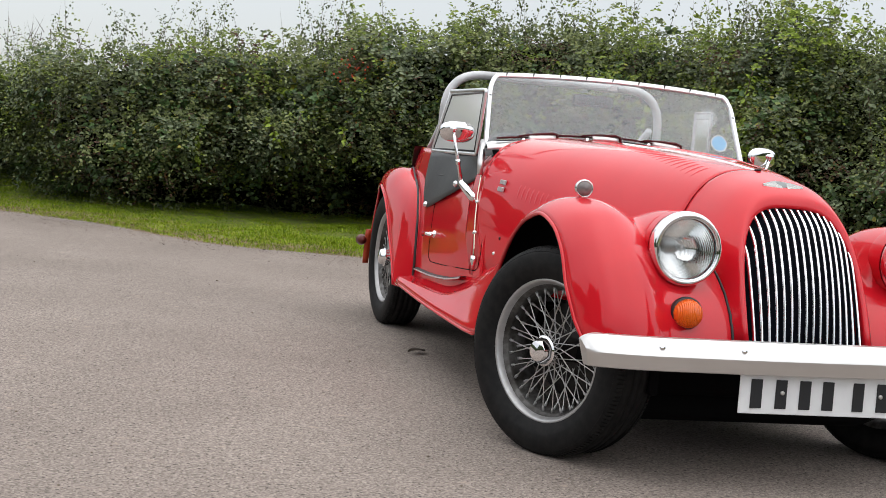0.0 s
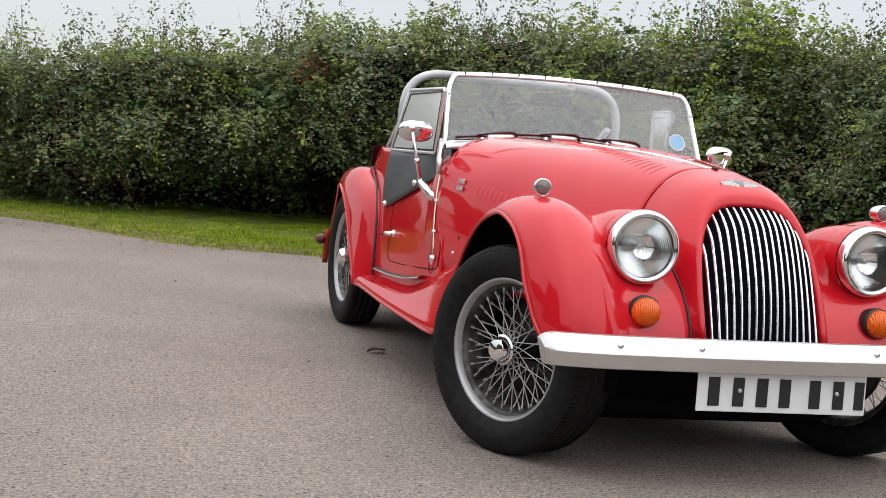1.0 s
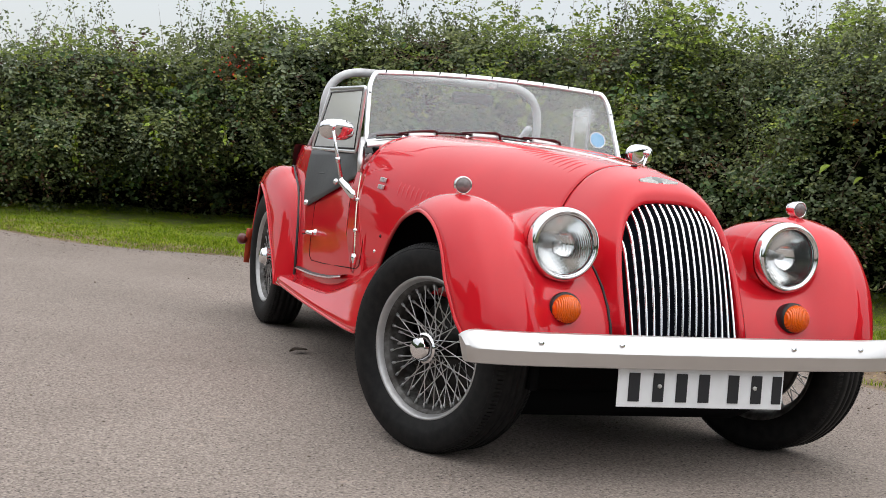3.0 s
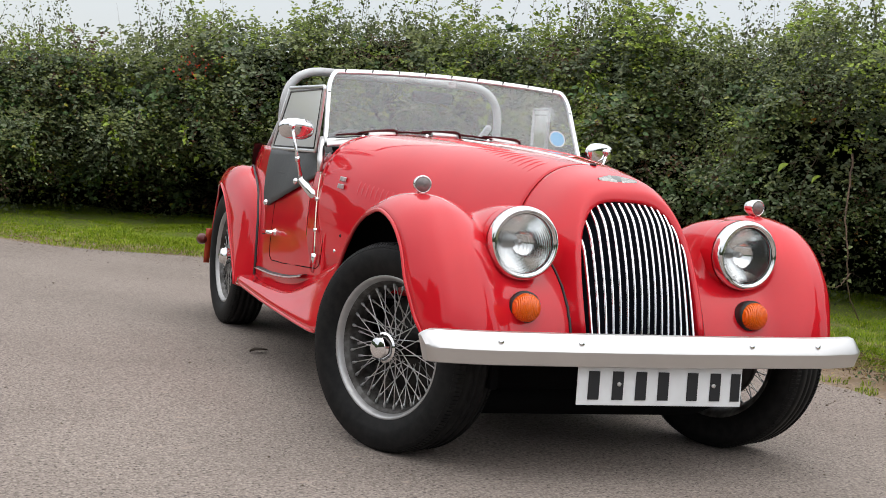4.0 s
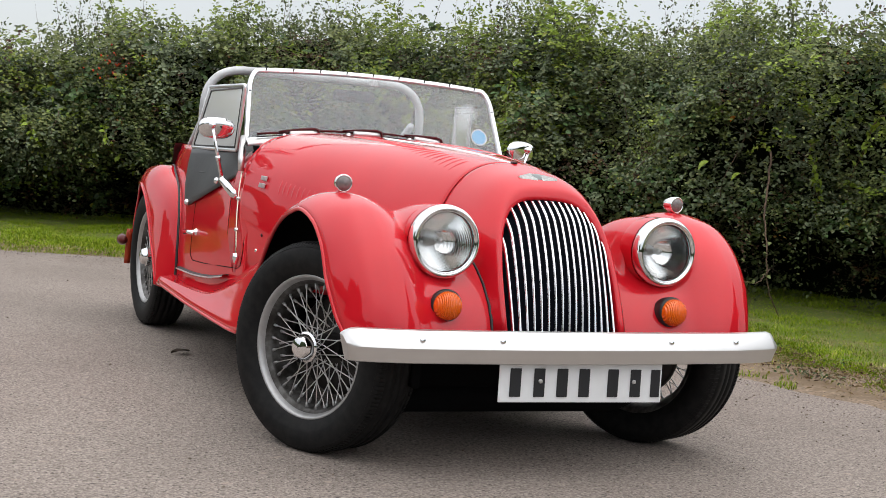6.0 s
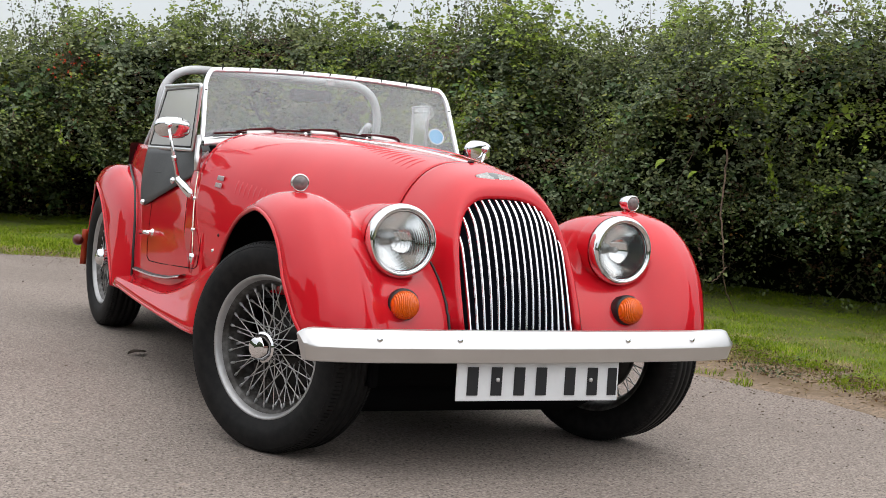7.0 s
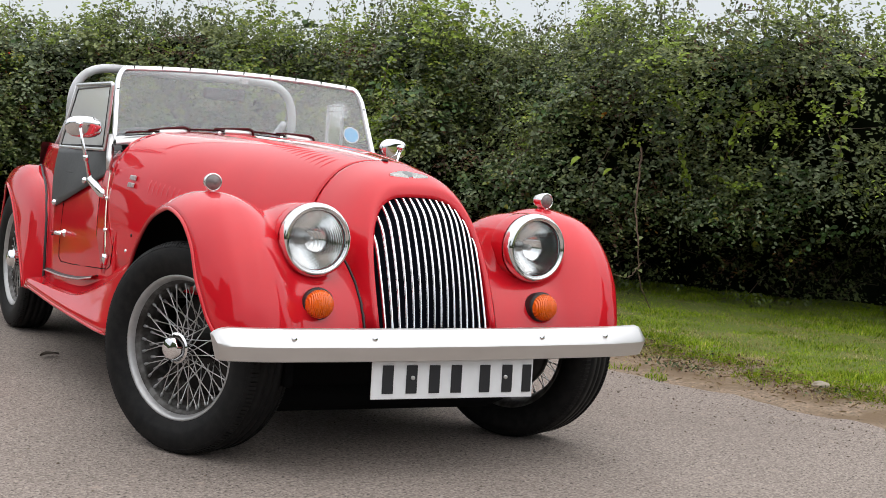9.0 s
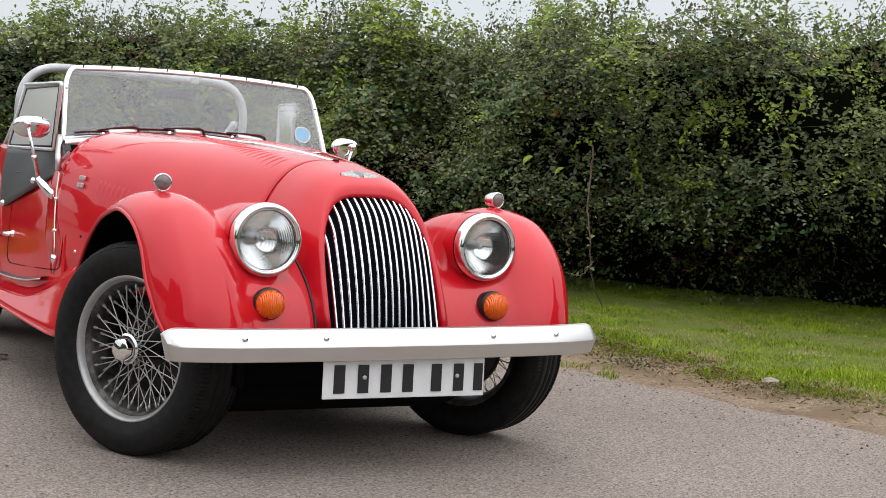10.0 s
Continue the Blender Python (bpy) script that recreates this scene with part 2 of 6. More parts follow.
def front_wing(side):
    us = np.linspace(0, 1, 64)
    rows = []
    for th in np.linspace(11, 147, 140):
        x = .19 + (wing_lip_x(th) - .19) * us
        r = wing_radius(th, x)
        r = smax(r, lamp_bowl(th, x), .035)
        rows.append(np.stack([x, r * math.cos(math.radians(th)) - .05 * smooth01((x - .45) / .15), AXLE_Z + r * math.sin(math.radians(th))], -1))
    base = rows[-1]
    # the tail and the running board
    knots = [0, .16, .30, .42, .70, 1.0]
    tail = []
    for tau in np.linspace(0, 1, 70):
        lip = np.array([pchip(knots, v, tau) for v in ([.69, .686, .682, .680, .678, .675], [-.384, -.54, -.655, -.80, -1.3, -1.88], [.53, .375, .268, .262, .268, .288])])
        inn = np.array([pchip(knots, v, tau) for v in ([.19, .40, .495, .540, .560, .56], [-.36, -.64, -.80, -1.0, -1.36, -1.90], [.57, .64, .535, .440, .352, .322])])
        roll = np.array([pchip(knots, v, tau) for v in ([.52, .545, .572, .605, .648, .664], [-.37, -.62, -.79, -.95, -1.3, -1.89], [.545, .585, .480, .386, .304, .298])])
        c = .55
        b1 = np.clip(us / c, 0, 1)[:, None]
        b2 = np.clip((us - c) / (1 - c), 0, 1)[:, None]
        flat = np.where(us[:, None] < c, inn + (roll - inn) * b1, roll + (lip - roll) * b2)
        line = inn + (lip - inn) * us[:, None]
        P = line + (flat - line) * smooth01(tau / .25)
        for _ in range(3):
            P[1:-1] = (P[:-2] + 2 * P[1:-1] + P[2:]) / 4
        P[:, 2] -= .014 * np.clip((us - .95) / .05, 0, 1) ** 2 * pchip(knots, [0, .3, 1, 1, 1, 1], tau)
        P[:, 2] -= .016 * np.sin(np.pi * np.clip(us / c, 0, 1)) * pchip(knots, [0, 0, .6, 1, 1, .4], tau)
        tail.append(P)
    w0 = tail[0]
    for i, P in enumerate(tail):
        k = 1 - smooth01(i / 69 / .30)
        rows.append(P + (base - w0) * k) if i else None
    P = np.array(rows)
    ob = part("front_wing", grid_mesh("front_wing", P if side > 0 else mirrored(P), flip=side < 0), M["red"], car)
    inside_dark(thick(ob, .007))
    lip = [tuple(r[-1] * np.array([side, 1, 1]) - np.array([side * .002, 0, .003])) for r in rows[::2]]
    part("wing_edge_bead", tube("wing_edge_bead", lip, .0065, 8), M["red"], ob)
    return ob


# -- the nose cowl and the bonnet: arched sections that lean back at the front --
def body_arch(w, zt, zb, n, yb, l1, l2, a):
    c, s = np.cos(a), np.sin(a)
    x = w * np.sign(c) * np.abs(c) ** (2 / n)
    z = zb + (zt - zb) * np.abs(s) ** (2 / n)
    dz = z - zb
    return np.stack([x, yb - l1 * dz - l2 * dz * dz, z], -1)


ARCH_K = [0, .12, .3, .55, 1.0]


def nose_row(k, a):
    """k: 0 at the grille's edge, 1 at the bonnet's seam."""
    v = [float(pchip(ARCH_K, q, k)) for q in ([.185, .193, .206, .235, .272], [.792, .815, .836, .858, .884], [3.38, 3.3, 3.2, 3.0, 2.7], [.369, .374, .352, .262, -.045], [.379, .379, .37, .30, .0], [.2525, .2525, .25, .20, .0])]
    return body_arch(v[0], v[1], .405, v[2], v[3], v[4], v[5], a)


def bonnet_row(k, a):
    """k: 0 at the seam, 1 at the scuttle."""
    ks = [0, .25, .5, .75, 1.0]
    v = [float(pchip(ks, q, k)) for q in ([.272, .352, .432, .512, .558], [.884, .905, .918, .925, .932], [2.7, 2.9, 3.4, 4.1, 5.0], [-.045, -.32, -.60, -.88, -1.16], [0, 0, 0, 0, 0], [0, 0, 0, 0, 0])]
    return body_arch(v[0], v[1], .40, v[2], v[3], v[4], v[5], a)


def nose_and_bonnet():
    a = np.linspace(0, np.pi, 97)
    ks = np.concatenate([[0, 0], np.linspace(0, 1, 34)])
    rows = [nose_row(k, a) for k in ks]
    rows[0] = rows[0] * np.array([.985, 1, 1]) - np.array([0, .03, .008])
    nose = part("nose_cowl", grid_mesh("nose_cowl", rows), M["red"], car)
    thick(nose, .004)
    half = np.linspace(0, np.pi / 2 - .012, 60)
    for name, aa in (("bonnet_half", half), ("bonnet_half", np.pi - half[::-1])):
        rows = [bonnet_row(k, aa) for k in np.linspace(.007, 1, 60)]
        thick(part(name, grid_mesh(name, rows), M["red"], car), .004)
    # near-black shell behind the bonnet gaps, standing in for the shade in them
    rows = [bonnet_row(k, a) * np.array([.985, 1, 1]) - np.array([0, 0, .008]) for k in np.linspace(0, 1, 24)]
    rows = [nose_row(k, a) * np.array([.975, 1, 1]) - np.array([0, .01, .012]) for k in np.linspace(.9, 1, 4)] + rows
    part("seam_shade_shell", grid_mesh("seam_shade_shell", rows), M["dark"], car)
    strip = [bonnet_row(k, np.array([np.pi / 2]))[0] + np.array([0, 0, .003]) for k in np.linspace(.015, 1, 40)]
    P = [[p + np.array([dx, 0, dz]) for dx, dz in ((-.009, -.004), (-.007, .001), (-.003, .003), (.003, .003), (.007, .001), (.009, -.004))] for p in strip]
    part("bonnet_hinge", grid_mesh("bonnet_hinge", P), M["chrome"], car, "long chrome hinge strip")
    tip = strip[0]
    part("hinge_tip", block(.016, .022, .008, Matrix.Translation(tip + np.array([0, .012, .002])), .004), M["black"], car)


def grille_y(x, z):
    d = z - .405
    belly = .048 * (1 - min(1, (x / .185) ** 2)) * math.sin(math.pi * .70 * max(0, d) / .385)
    return .362 - .379 * d - .2525 * d * d - .20 * x * x + belly


def grille_top(x):
    """Height of the grille's opening at x."""
    n = 3.38
    return .405 + (.7905 - .405) * (1 - min(abs(x) / .185, 1) ** n) ** (1 / n)


def grille():
    g = empty("grille", car)
    tagged(g, label="arched grille of upright chrome slats")
    n = 16
    for i in range(n):
        x = -.165 + .330 * i / (n - 1)
        top = grille_top(x * .955) - .004
        path = []
        for z in np.linspace(.405, top, 22):
            back = .030 * max(0, (z - top + .06) / .06) ** 2
            path.append((x, grille_y(x, z) + .008 - back, z))
        P = []
        for p in path:
            P.append([(p[0] + .0044 * math.cos(w), p[1] + .010 * math.sin(w), p[2]) for w in np.linspace(0, 2 * math.pi, 12, endpoint=False)])
        part("slat", grid_mesh("slat", P, close_v=True), M["chrome"], g)
    P = [[(x, grille_y(x, .405 + (grille_top(x) + .004 - .405) * v) - .035, .405 + (grille_top(x) + .004 - .405) * v) for v in np.linspace(0, 1, 20)] for x in np.linspace(-.182, .182, 30)]
    part("radiator_panel", grid_mesh("radiator_panel", P), M["radiator"], g, "black radiator panel behind the slats")
    P = [[(x, grille_y(x, .404) + .006 + dy, .404 + dz) for dy, dz in ((-.03, -.01), (.008, -.008), (.010, .0), (.004, .006), (-.03, .006))] for x in np.linspace(-.178, .178, 20)]
    part("bottom_rail", grid_mesh("bottom_rail", P), M["chrome"], g)


# -- lamps, badge --
def lathe_at(p, direction):
    """A frame whose y axis points along direction."""
    return Matrix.Translation(p) @ Vector(direction).to_track_quat("Y", "Z").to_matrix().to_4x4()


def nose_piping(side):
    """Black piping where the wing's apron meets the nose."""
    path = []
    for a in .95 * np.linspace(.03, 1, 34) ** 2.2:
        prev = None
        for k in np.linspace(.02, 1, 90):
            p = nose_row(k, np.array([a]))[0]
            r = math.hypot(p[1], p[2] - AXLE_Z)
            th = math.degrees(math.atan2(p[2] - AXLE_Z, p[1]))
            w = float(smax(wing_radius(np.array(th), np.array(p[0])), lamp_bowl(np.array(th), np.array(p[0])), .035))
            if prev is not None and (r - w) * prev[1] < 0:
                path.append((side * (p[0] + .002), p[1] + .004, p[2]))
                break
            prev = (p, r - w)
    path = [q for q in path if q[2] > .40]
    if len(path) > 3:
        part("nose_piping", tube("nose_piping", path, .0050, 8), M["black"], car, "black piping beside the nose")


def headlamp(side):
    h = empty("headlamp", car)
    tagged(h, label="round headlamp with a chrome rim and fluted glass")
    m = lathe_at((side * LAMP.x, LAMP.y, LAMP.z), (side * .03, 1, .02))
    rim = [(-.030, .100), (-.020, .1045), (-.006, .1055), (.008, .103), (.016, .0980), (.0185, .0925), (.0150, .0885), (.0130, .0880), (.0140, .0868), (.012, .0848), (.004, .0842), (-.006, .0845)]
    part("rim", turned("rim", rim, 72, m), M["chrome"], h)
    part("bucket", turned("bucket", [(-.11, .098), (-.09, .1025), (-.06, .1045), (-.028, .1035)], 60, m), M["red"], h, "red painted lamp bowl")
    bowl = [(-.066 + .066 * (r / .0835) ** 2, r) for r in np.linspace(.002, .0835, 16)]
    part("reflector", turned("reflector", bowl, 48, m), M["reflector"], h)
    bulb = [(-.060, .0), (-.060, .009), (-.035, .010), (-.028, .007), (-.026, .0)]
    part("bulb_shield", turned("bulb_shield", bulb, 20, m), M["alloy"], h)
    # domed glass with upright flutes
    verts, faces = [], []
    n = 64
    for i in range(n + 1):
        for j in range(n + 1):
            u, v = 2 * i / n - 1, 2 * j / n - 1
            x, z = u * math.sqrt(1 - v * v / 2), v * math.sqrt(1 - u * u / 2)
            rr = x * x + z * z
            y = .027 - .021 * rr
            if rr < .93:
                y += .00012 * math.sin(x * 30 * math.pi) * (1 - rr)
            verts.append(m @ Vector((x * .0845, y, z * .0845)))
    for i in range(n):
        for j in range(n):
            a = i * (n + 1) + j
            faces.append((a, a + 1, a + n + 2, a + n + 1))
    ob = part("glass", mesh_of("lamp_glass", verts, faces), M["lamp_glass"], h, "fluted clear glass")
    ob.visible_shadow = False
    seal = [m @ Vector((.0856 * math.cos(w), .0095, .0856 * math.sin(w))) for w in np.linspace(0, 2 * math.pi, 60, endpoint=False)]
    part("seal", tube("seal", seal, .0022, 6, closed=True), M["black"], h, "thin black rubber seal")


def indicator(side):
    h = empty("indicator_lamp", car)
    tagged(h, label="round amber indicator lamp on a black rubber base")
    m = lathe_at((side * .368, .338, .484), (side * .10, 1, .02))
    part("base", turned("base", [(-.03, .040), (-.005, .0455), (.008, .0455), (.012, .043), (.010, .0)], 40, m), M["black"], h, "black rubber base")
    prof = [(.006, .0405), (.022, .0405), (.034, .037), (.043, .028), (.048, .015), (.0495, .0)]
    part("lens", turned("lens", prof, 48, m), M["amber"], h, "ribbed amber lens")


def side_lamp(side):
    h = empty("side_lamp", car)
    tagged(h, label="small chrome side lamp on the wing")
    p = Vector((side * .574, -.005, .793))
    m = lathe_at(p, (side * .12, 1, 0))
    part("body", turned("body", [(-.055, .0), (-.050, .010), (-.036, .021), (-.015, .0255), (.004, .027), (.010, .0265), (.012, .0235), (.010, .022)], 36, m), M["chrome"], h)
    part("lens", turned("lens", [(.010, .022), (.014, .019), (.017, .010), (.018, .0)], 30, m), M["milky"], h, "clear ribbed lens")
    part("foot", block(.020, .05, .024, Matrix.Translation(p + Vector((0, -.012, -.034))), .006), M["red"], h)


def bonnet_badge():
    m0 = nose_row(.42, np.array([np.pi / 2]))[0]
    m1 = nose_row(.50, np.array([np.pi / 2]))[0]
    t = Vector(m1 - m0).normalized()
    p = Vector(nose_row(.50, np.array([np.pi / 2]))[0])
    nrm = Vector((1, 0, 0)).cross(t)
    nrm = nrm if nrm.z > 0 else -nrm
    def at(x, v, h):
        k = .47 + v
        w = .25
        q = Vector(nose_row(k, np.array([np.pi / 2]))[0])
        return q + Vector((x, 0, -x * x * .35)) + nrm * (h + .002)
    badge = empty("nose_badge", car)
    tagged(badge, label="winged chrome badge")
    for s in (-1, 1):
        P = []
        for u in np.linspace(0, 1, 12):
            x = s * (.008 + .056 * u)
            half = .22 * (1 - u) ** .8 * .5 + .016
            P.append([at(x, -half - .04 * u - .01, .001), at(x, -half * .6 - .04 * u - .01, .005), at(x, half * .6 - .04 * u - .01, .005), at(x, half - .04 * u - .01, .001)])
        part("badge_wing", grid_mesh("badge_wing", P, flip=s < 0), M["badge_metal"], badge)
    P = [[at(r * .020 * math.cos(w), r * .095 * math.sin(w) - .01, .007 * (1 - r ** 3) + .001) for w in np.linspace(0, 2 * math.pi, 24, endpoint=False)] for r in (.02, .4, .75, .95, 1.0)]
    part("badge_disc", grid_mesh("badge_disc", P, close_v=True, flip=True), M["badge_grey"], badge, "grey enamel disc")


# -- wheels --
def wheel(name, m, label):
    w = empty(name, car, m)
    tagged(w, label=label)
    tw = .085
    prof = [(-.070, .212), (-.080, .222), (-.088, .245), (-.090, .270), (-.084, .292), (-.074, .304)]
    xs = [-.074, -.052, -.050, -.044, -.042, -.018, -.016, -.010, -.008, .008, .010, .016, .018, .042, .044, .050, .052, .074]
    rs = [.304, .3105, .303, .303, .311, .3125, .305, .305, .3125, .3125, .305, .305, .3125, .311, .303, .303, .3105, .304]
    prof += list(zip(xs, rs))[1:-1]
    prof += [(.074, .304), (.0775, .302), (.079, .299), (.0845, .290), (.0855, .287), (.090, .268), (.0885, .247), (.0870, .243), (.081, .224), (.070, .212)]
    prof = [(a * 1.06, .212 + (r - .212) * .972) for a, r in prof]
    part("tyre", turned("tyre", prof, 120, None, "x"), M["rubber"], w, "black rubber tyre")
    # shoulder grooves: rows of small lugs where tread and sidewall meet
    vs, fs = [], []
    for k in range(150):
        for sx in (-1, 1):
            a0, a1 = 2 * math.pi * k / 150, 2 * math.pi * (k + .66) / 150
            b = len(vs)
            for a in (a0, a1):
                vs += [(sx * x, r * math.cos(a), r * math.sin(a)) for x, r in ((.060, .3000), (.060, .3105), (.0775, .3050), (.0875, .2935), (.0850, .2880))]
            fs += [(b + i, b + i + 1, b + i + 6, b + i + 5) for i in range(4)] + [(b, b + 1, b + 2, b + 3, b + 4), (b + 5, b + 9, b + 8, b + 7, b + 6)]
    tr = part("tread", mesh_of("tread", vs, fs, False), M["rubber"], w)
    tagged(tr, kind="stuff")
    rim = [(.03, .200), (.055, .203), (.064, .2055), (.068, .2130), (.0735, .2137), (.0760, .2100), (.0740, .2055), (.0690, .2020), (.0630, .1985), (.0570, .1960)]
    part("rim", turned("rim", rim, 120, None, "x"), M["silver"], w, "silver painted rim")
    well = [(.0570, .1960), (.0500, .1925), (.0450, .1885), (.040, .1862), (.032, .1850), (.018, .182), (.006, .179), (-.02, .178), (-.06, .192), (-.072, .205), (-.074, .213), (-.068, .2135), (-.064, .205), (-.03, .200), (.03, .200)]
    part("rim_well", turned("rim_well", well, 96, None, "x"), M["well"], w)
    hub = [(-.075, .0), (-.075, .055), (-.055, .058), (-.050, .040), (.02, .036), (.050, .032), (.056, .030), (.056, .0)]
    part("hub", turned("hub", hub, 40, None, "x"), M["drum"], w, "dark grey hub shell")
    drum = [(-.085, .0), (-.085, .150), (-.050, .150), (-.040, .140), (-.038, .0)]
    part("brake_drum", turned("brake_drum", drum, 40, None, "x"), M["drum"], w, "dark brake drum")
    # octagonal spinner cap
    verts, faces = [], []
    ring = [(.050, .038), (.068, .0435), (.078, .0455), (.082, .041), (.098, .0365), (.105, .031), (.1095, .020), (.1115, .0)]
    for a, r in ring:
        for k in range(24):
            ang = 2 * math.pi * k / 24
            e = r * (1.0 if a < .080 else (math.cos(math.pi / 8) / math.cos((ang + math.pi / 8) % (math.pi / 4) - math.pi / 8)) * 1.02)
            verts.append((a, e * math.cos(ang), e * math.sin(ang)))
    for i in range(len(ring) - 1):
        for k in range(24):
            faces.append((i * 24 + k, i * 24 + (k + 1) % 24, (i + 1) * 24 + (k + 1) % 24, (i + 1) * 24 + k))
    sp = part("spinner", mesh_of("spinner", verts, faces), M["chrome"], w, "polished octagonal spinner")
    em = sp.modifiers.new("edges", "EDGE_SPLIT")
    em.split_angle = radians(28)
    rod = tube("spoke", [(0, 0, 0), (0, 0, 1)], .0017, 6, caps=False)
    rod.materials.append(M["spoke"])
    nip = turned("nipple", [(-.002, .0), (-.002, .0046), (.009, .0044), (.012, .0036), (.015, .0020)], 8, None, "z")
    nip.materials.append(M["silver"])
    n = 30
    def spoke(a, b):
        ob = new("spoke", rod)
        ob.parent = w
        d = Vector(b) - Vector(a)
        ob.matrix_local = Matrix.Translation(a) @ d.to_track_quat("Z", "Y").to_matrix().to_4x4() @ Matrix.Diagonal((1, 1, d.length, 1))
        ob = new("nipple", nip)
        ob.parent = w
        ob.matrix_local = Matrix.Translation(b) @ (-d).to_track_quat("Z", "Y").to_matrix().to_4x4()
    def pol(x, r, a):
        return (x, r * math.cos(a), r * math.sin(a))
    for i in range(n):
        a = 2 * math.pi * i / n
        s = 1 if i % 2 else -1
        spoke(pol(.048, .034, a + s * .62), pol(.036, .1850, a))
        spoke(pol(-.045, .046, a + .105 - s * .55), pol(.010, .1795, a + .105))
    return w


def wheels():
    front = wheel("wheel", pose(.588, -.022, TYRE_R - .006, 0, 0, 26), "silver wire wheel with a black tyre, steered")
    made = copy_thing(front, pose(-.572, -.088, TYRE_R - .003, 0, 0, 206))
    rear = copy_thing(front, pose(.512, -WHEELBASE, TYRE_R - .003) @ Matrix.Diagonal((.84, 1, 1, 1)))
    rear["label"] = "silver wire wheel with a black tyre"
    rear2 = copy_thing(front, pose(-.512, -WHEELBASE, TYRE_R - .003, 0, 0, 180) @ Matrix.Diagonal((.84, 1, 1, 1)))
    rear2["label"] = "silver wire wheel with a black tyre"


# -- bumper and plate --
def bumper_y(x):
    return .518 + .010 * x - .018 * (x / .5) ** 2 - .026 * max(0, (abs(x) - .5) / .18) ** 2


def bumper():
    h = empty("front_bumper", car)
    tagged(h, label="straight polished aluminium bumper blade")
    prof = [(-.034, -.052), (-.006, -.052), (.004, -.049), (.0115, -.016), (.0125, -.010), (.0105, -.004), (-.010, .029), (-.017, .035), (-.034, .0365)]
    P = []
    for x in np.concatenate([[-.688, -.686, -.682, -.676, -.668], np.linspace(-.655, .665, 61), [.678, .687, .693, .697, .699]]):
        q = abs(x) / (.688 if x < 0 else .699)
        e = max(0, (q - .945) / .055)
        y = bumper_y(x) - .010 * e ** 3
        row = []
        for dy, dz in prof:
            up = dz * math.sqrt(max(0, 1 - .86 * e ** 2)) if dz > 0 else dz
            row.append((x - math.copysign(.014 * e * max(0, -dz) / .052, x), y + dy - .012 * e ** 2 * max(0, dz) / .036, .402 - .010 * x + up))
        P.append(row)
    ob = part("blade", grid_mesh("blade", P, flip=True), M["satin"], h)
    em = ob.modifiers.new("edges", "EDGE_SPLIT")
    em.split_angle = radians(24)
    for s in (-1, 1):
        part("end_cap", mesh_of("end_cap", [p for p in P[0 if s < 0 else -1]], [tuple(range(9)) if s < 0 else tuple(range(9))[::-1]], False), M["satin"], h)
    for x in (-.502, -.270, .270, .502):
        y = bumper_y(x) + .012
        part("bolt", turned("bolt", [(-.004, .0088), (.001, .0088), (.0035, .0068), (.0048, .0)], 16, lathe_at((x, y - .010, .416 - .010 * x), (0, .85, .5))), M["chrome"], h, "domed chrome bolt")
    for s in (-1, 1):
        part("bracket", block(.05, .22, .03, Matrix.Translation((s * .27, .39, .39)), .005), M["dark"], h)


def number_plate():
    h = empty("number_plate", car)
    tagged(h, label="white front number plate with seven black bars")
    m = pose(0, .490, .2955, -2, 0, 180)
    part("plate", block(.520, .005, .111, m, .0022), M["white_plate"], h)
    # seven plain bars in place of the characters
    xs = [.213, .139, .067, -.003, -.096, -.170, -.236]
    for x in xs:
        part("bar", block(.034 if x > -.2 else .030, .003, .079, pose(x - .002, .4945, .2955, 2), .0012), M["ink"], h)
    for x in (.135, -.165):
        part("screw", turned("screw", [(-.002, .006), (.003, .006), (.004, .004), (.004, .0)], 14, Matrix.Translation((x, .4965, .300))), M["satin"], h)
    for s in (-1, 1):
        part("hanger", block(.02, .004, .08, Matrix.Translation((s * .16, .484, .355)), .001), M["black"], h)


# -- tub, doors, rear wings --
def body_side_x(y):
    return pchip([-3.1, -2.6, -2.2, -1.8, -1.4, -1.16, -1.0], [.40, .50, .565, .586, .577, .5565, .545], y)


def body_skin(y, z):
    """How far out the body's side stands at a place."""
    return body_side_x(y) - .034 * ((z - .55) / .3) ** 2 * (1 if z > .55 else .15) - .05 * (z - .5)


def tub_top(y):
    return pchip([-3.1, -2.75, -2.43, -2.40, -2.37, -1.98, -1.93, -1.80, -1.5, -1.30, -1.22, -1.16, -1.06], [.60, .69, .755, .832, .842, .842, .81, .74, .75, .775, .79, .81, .79], y)


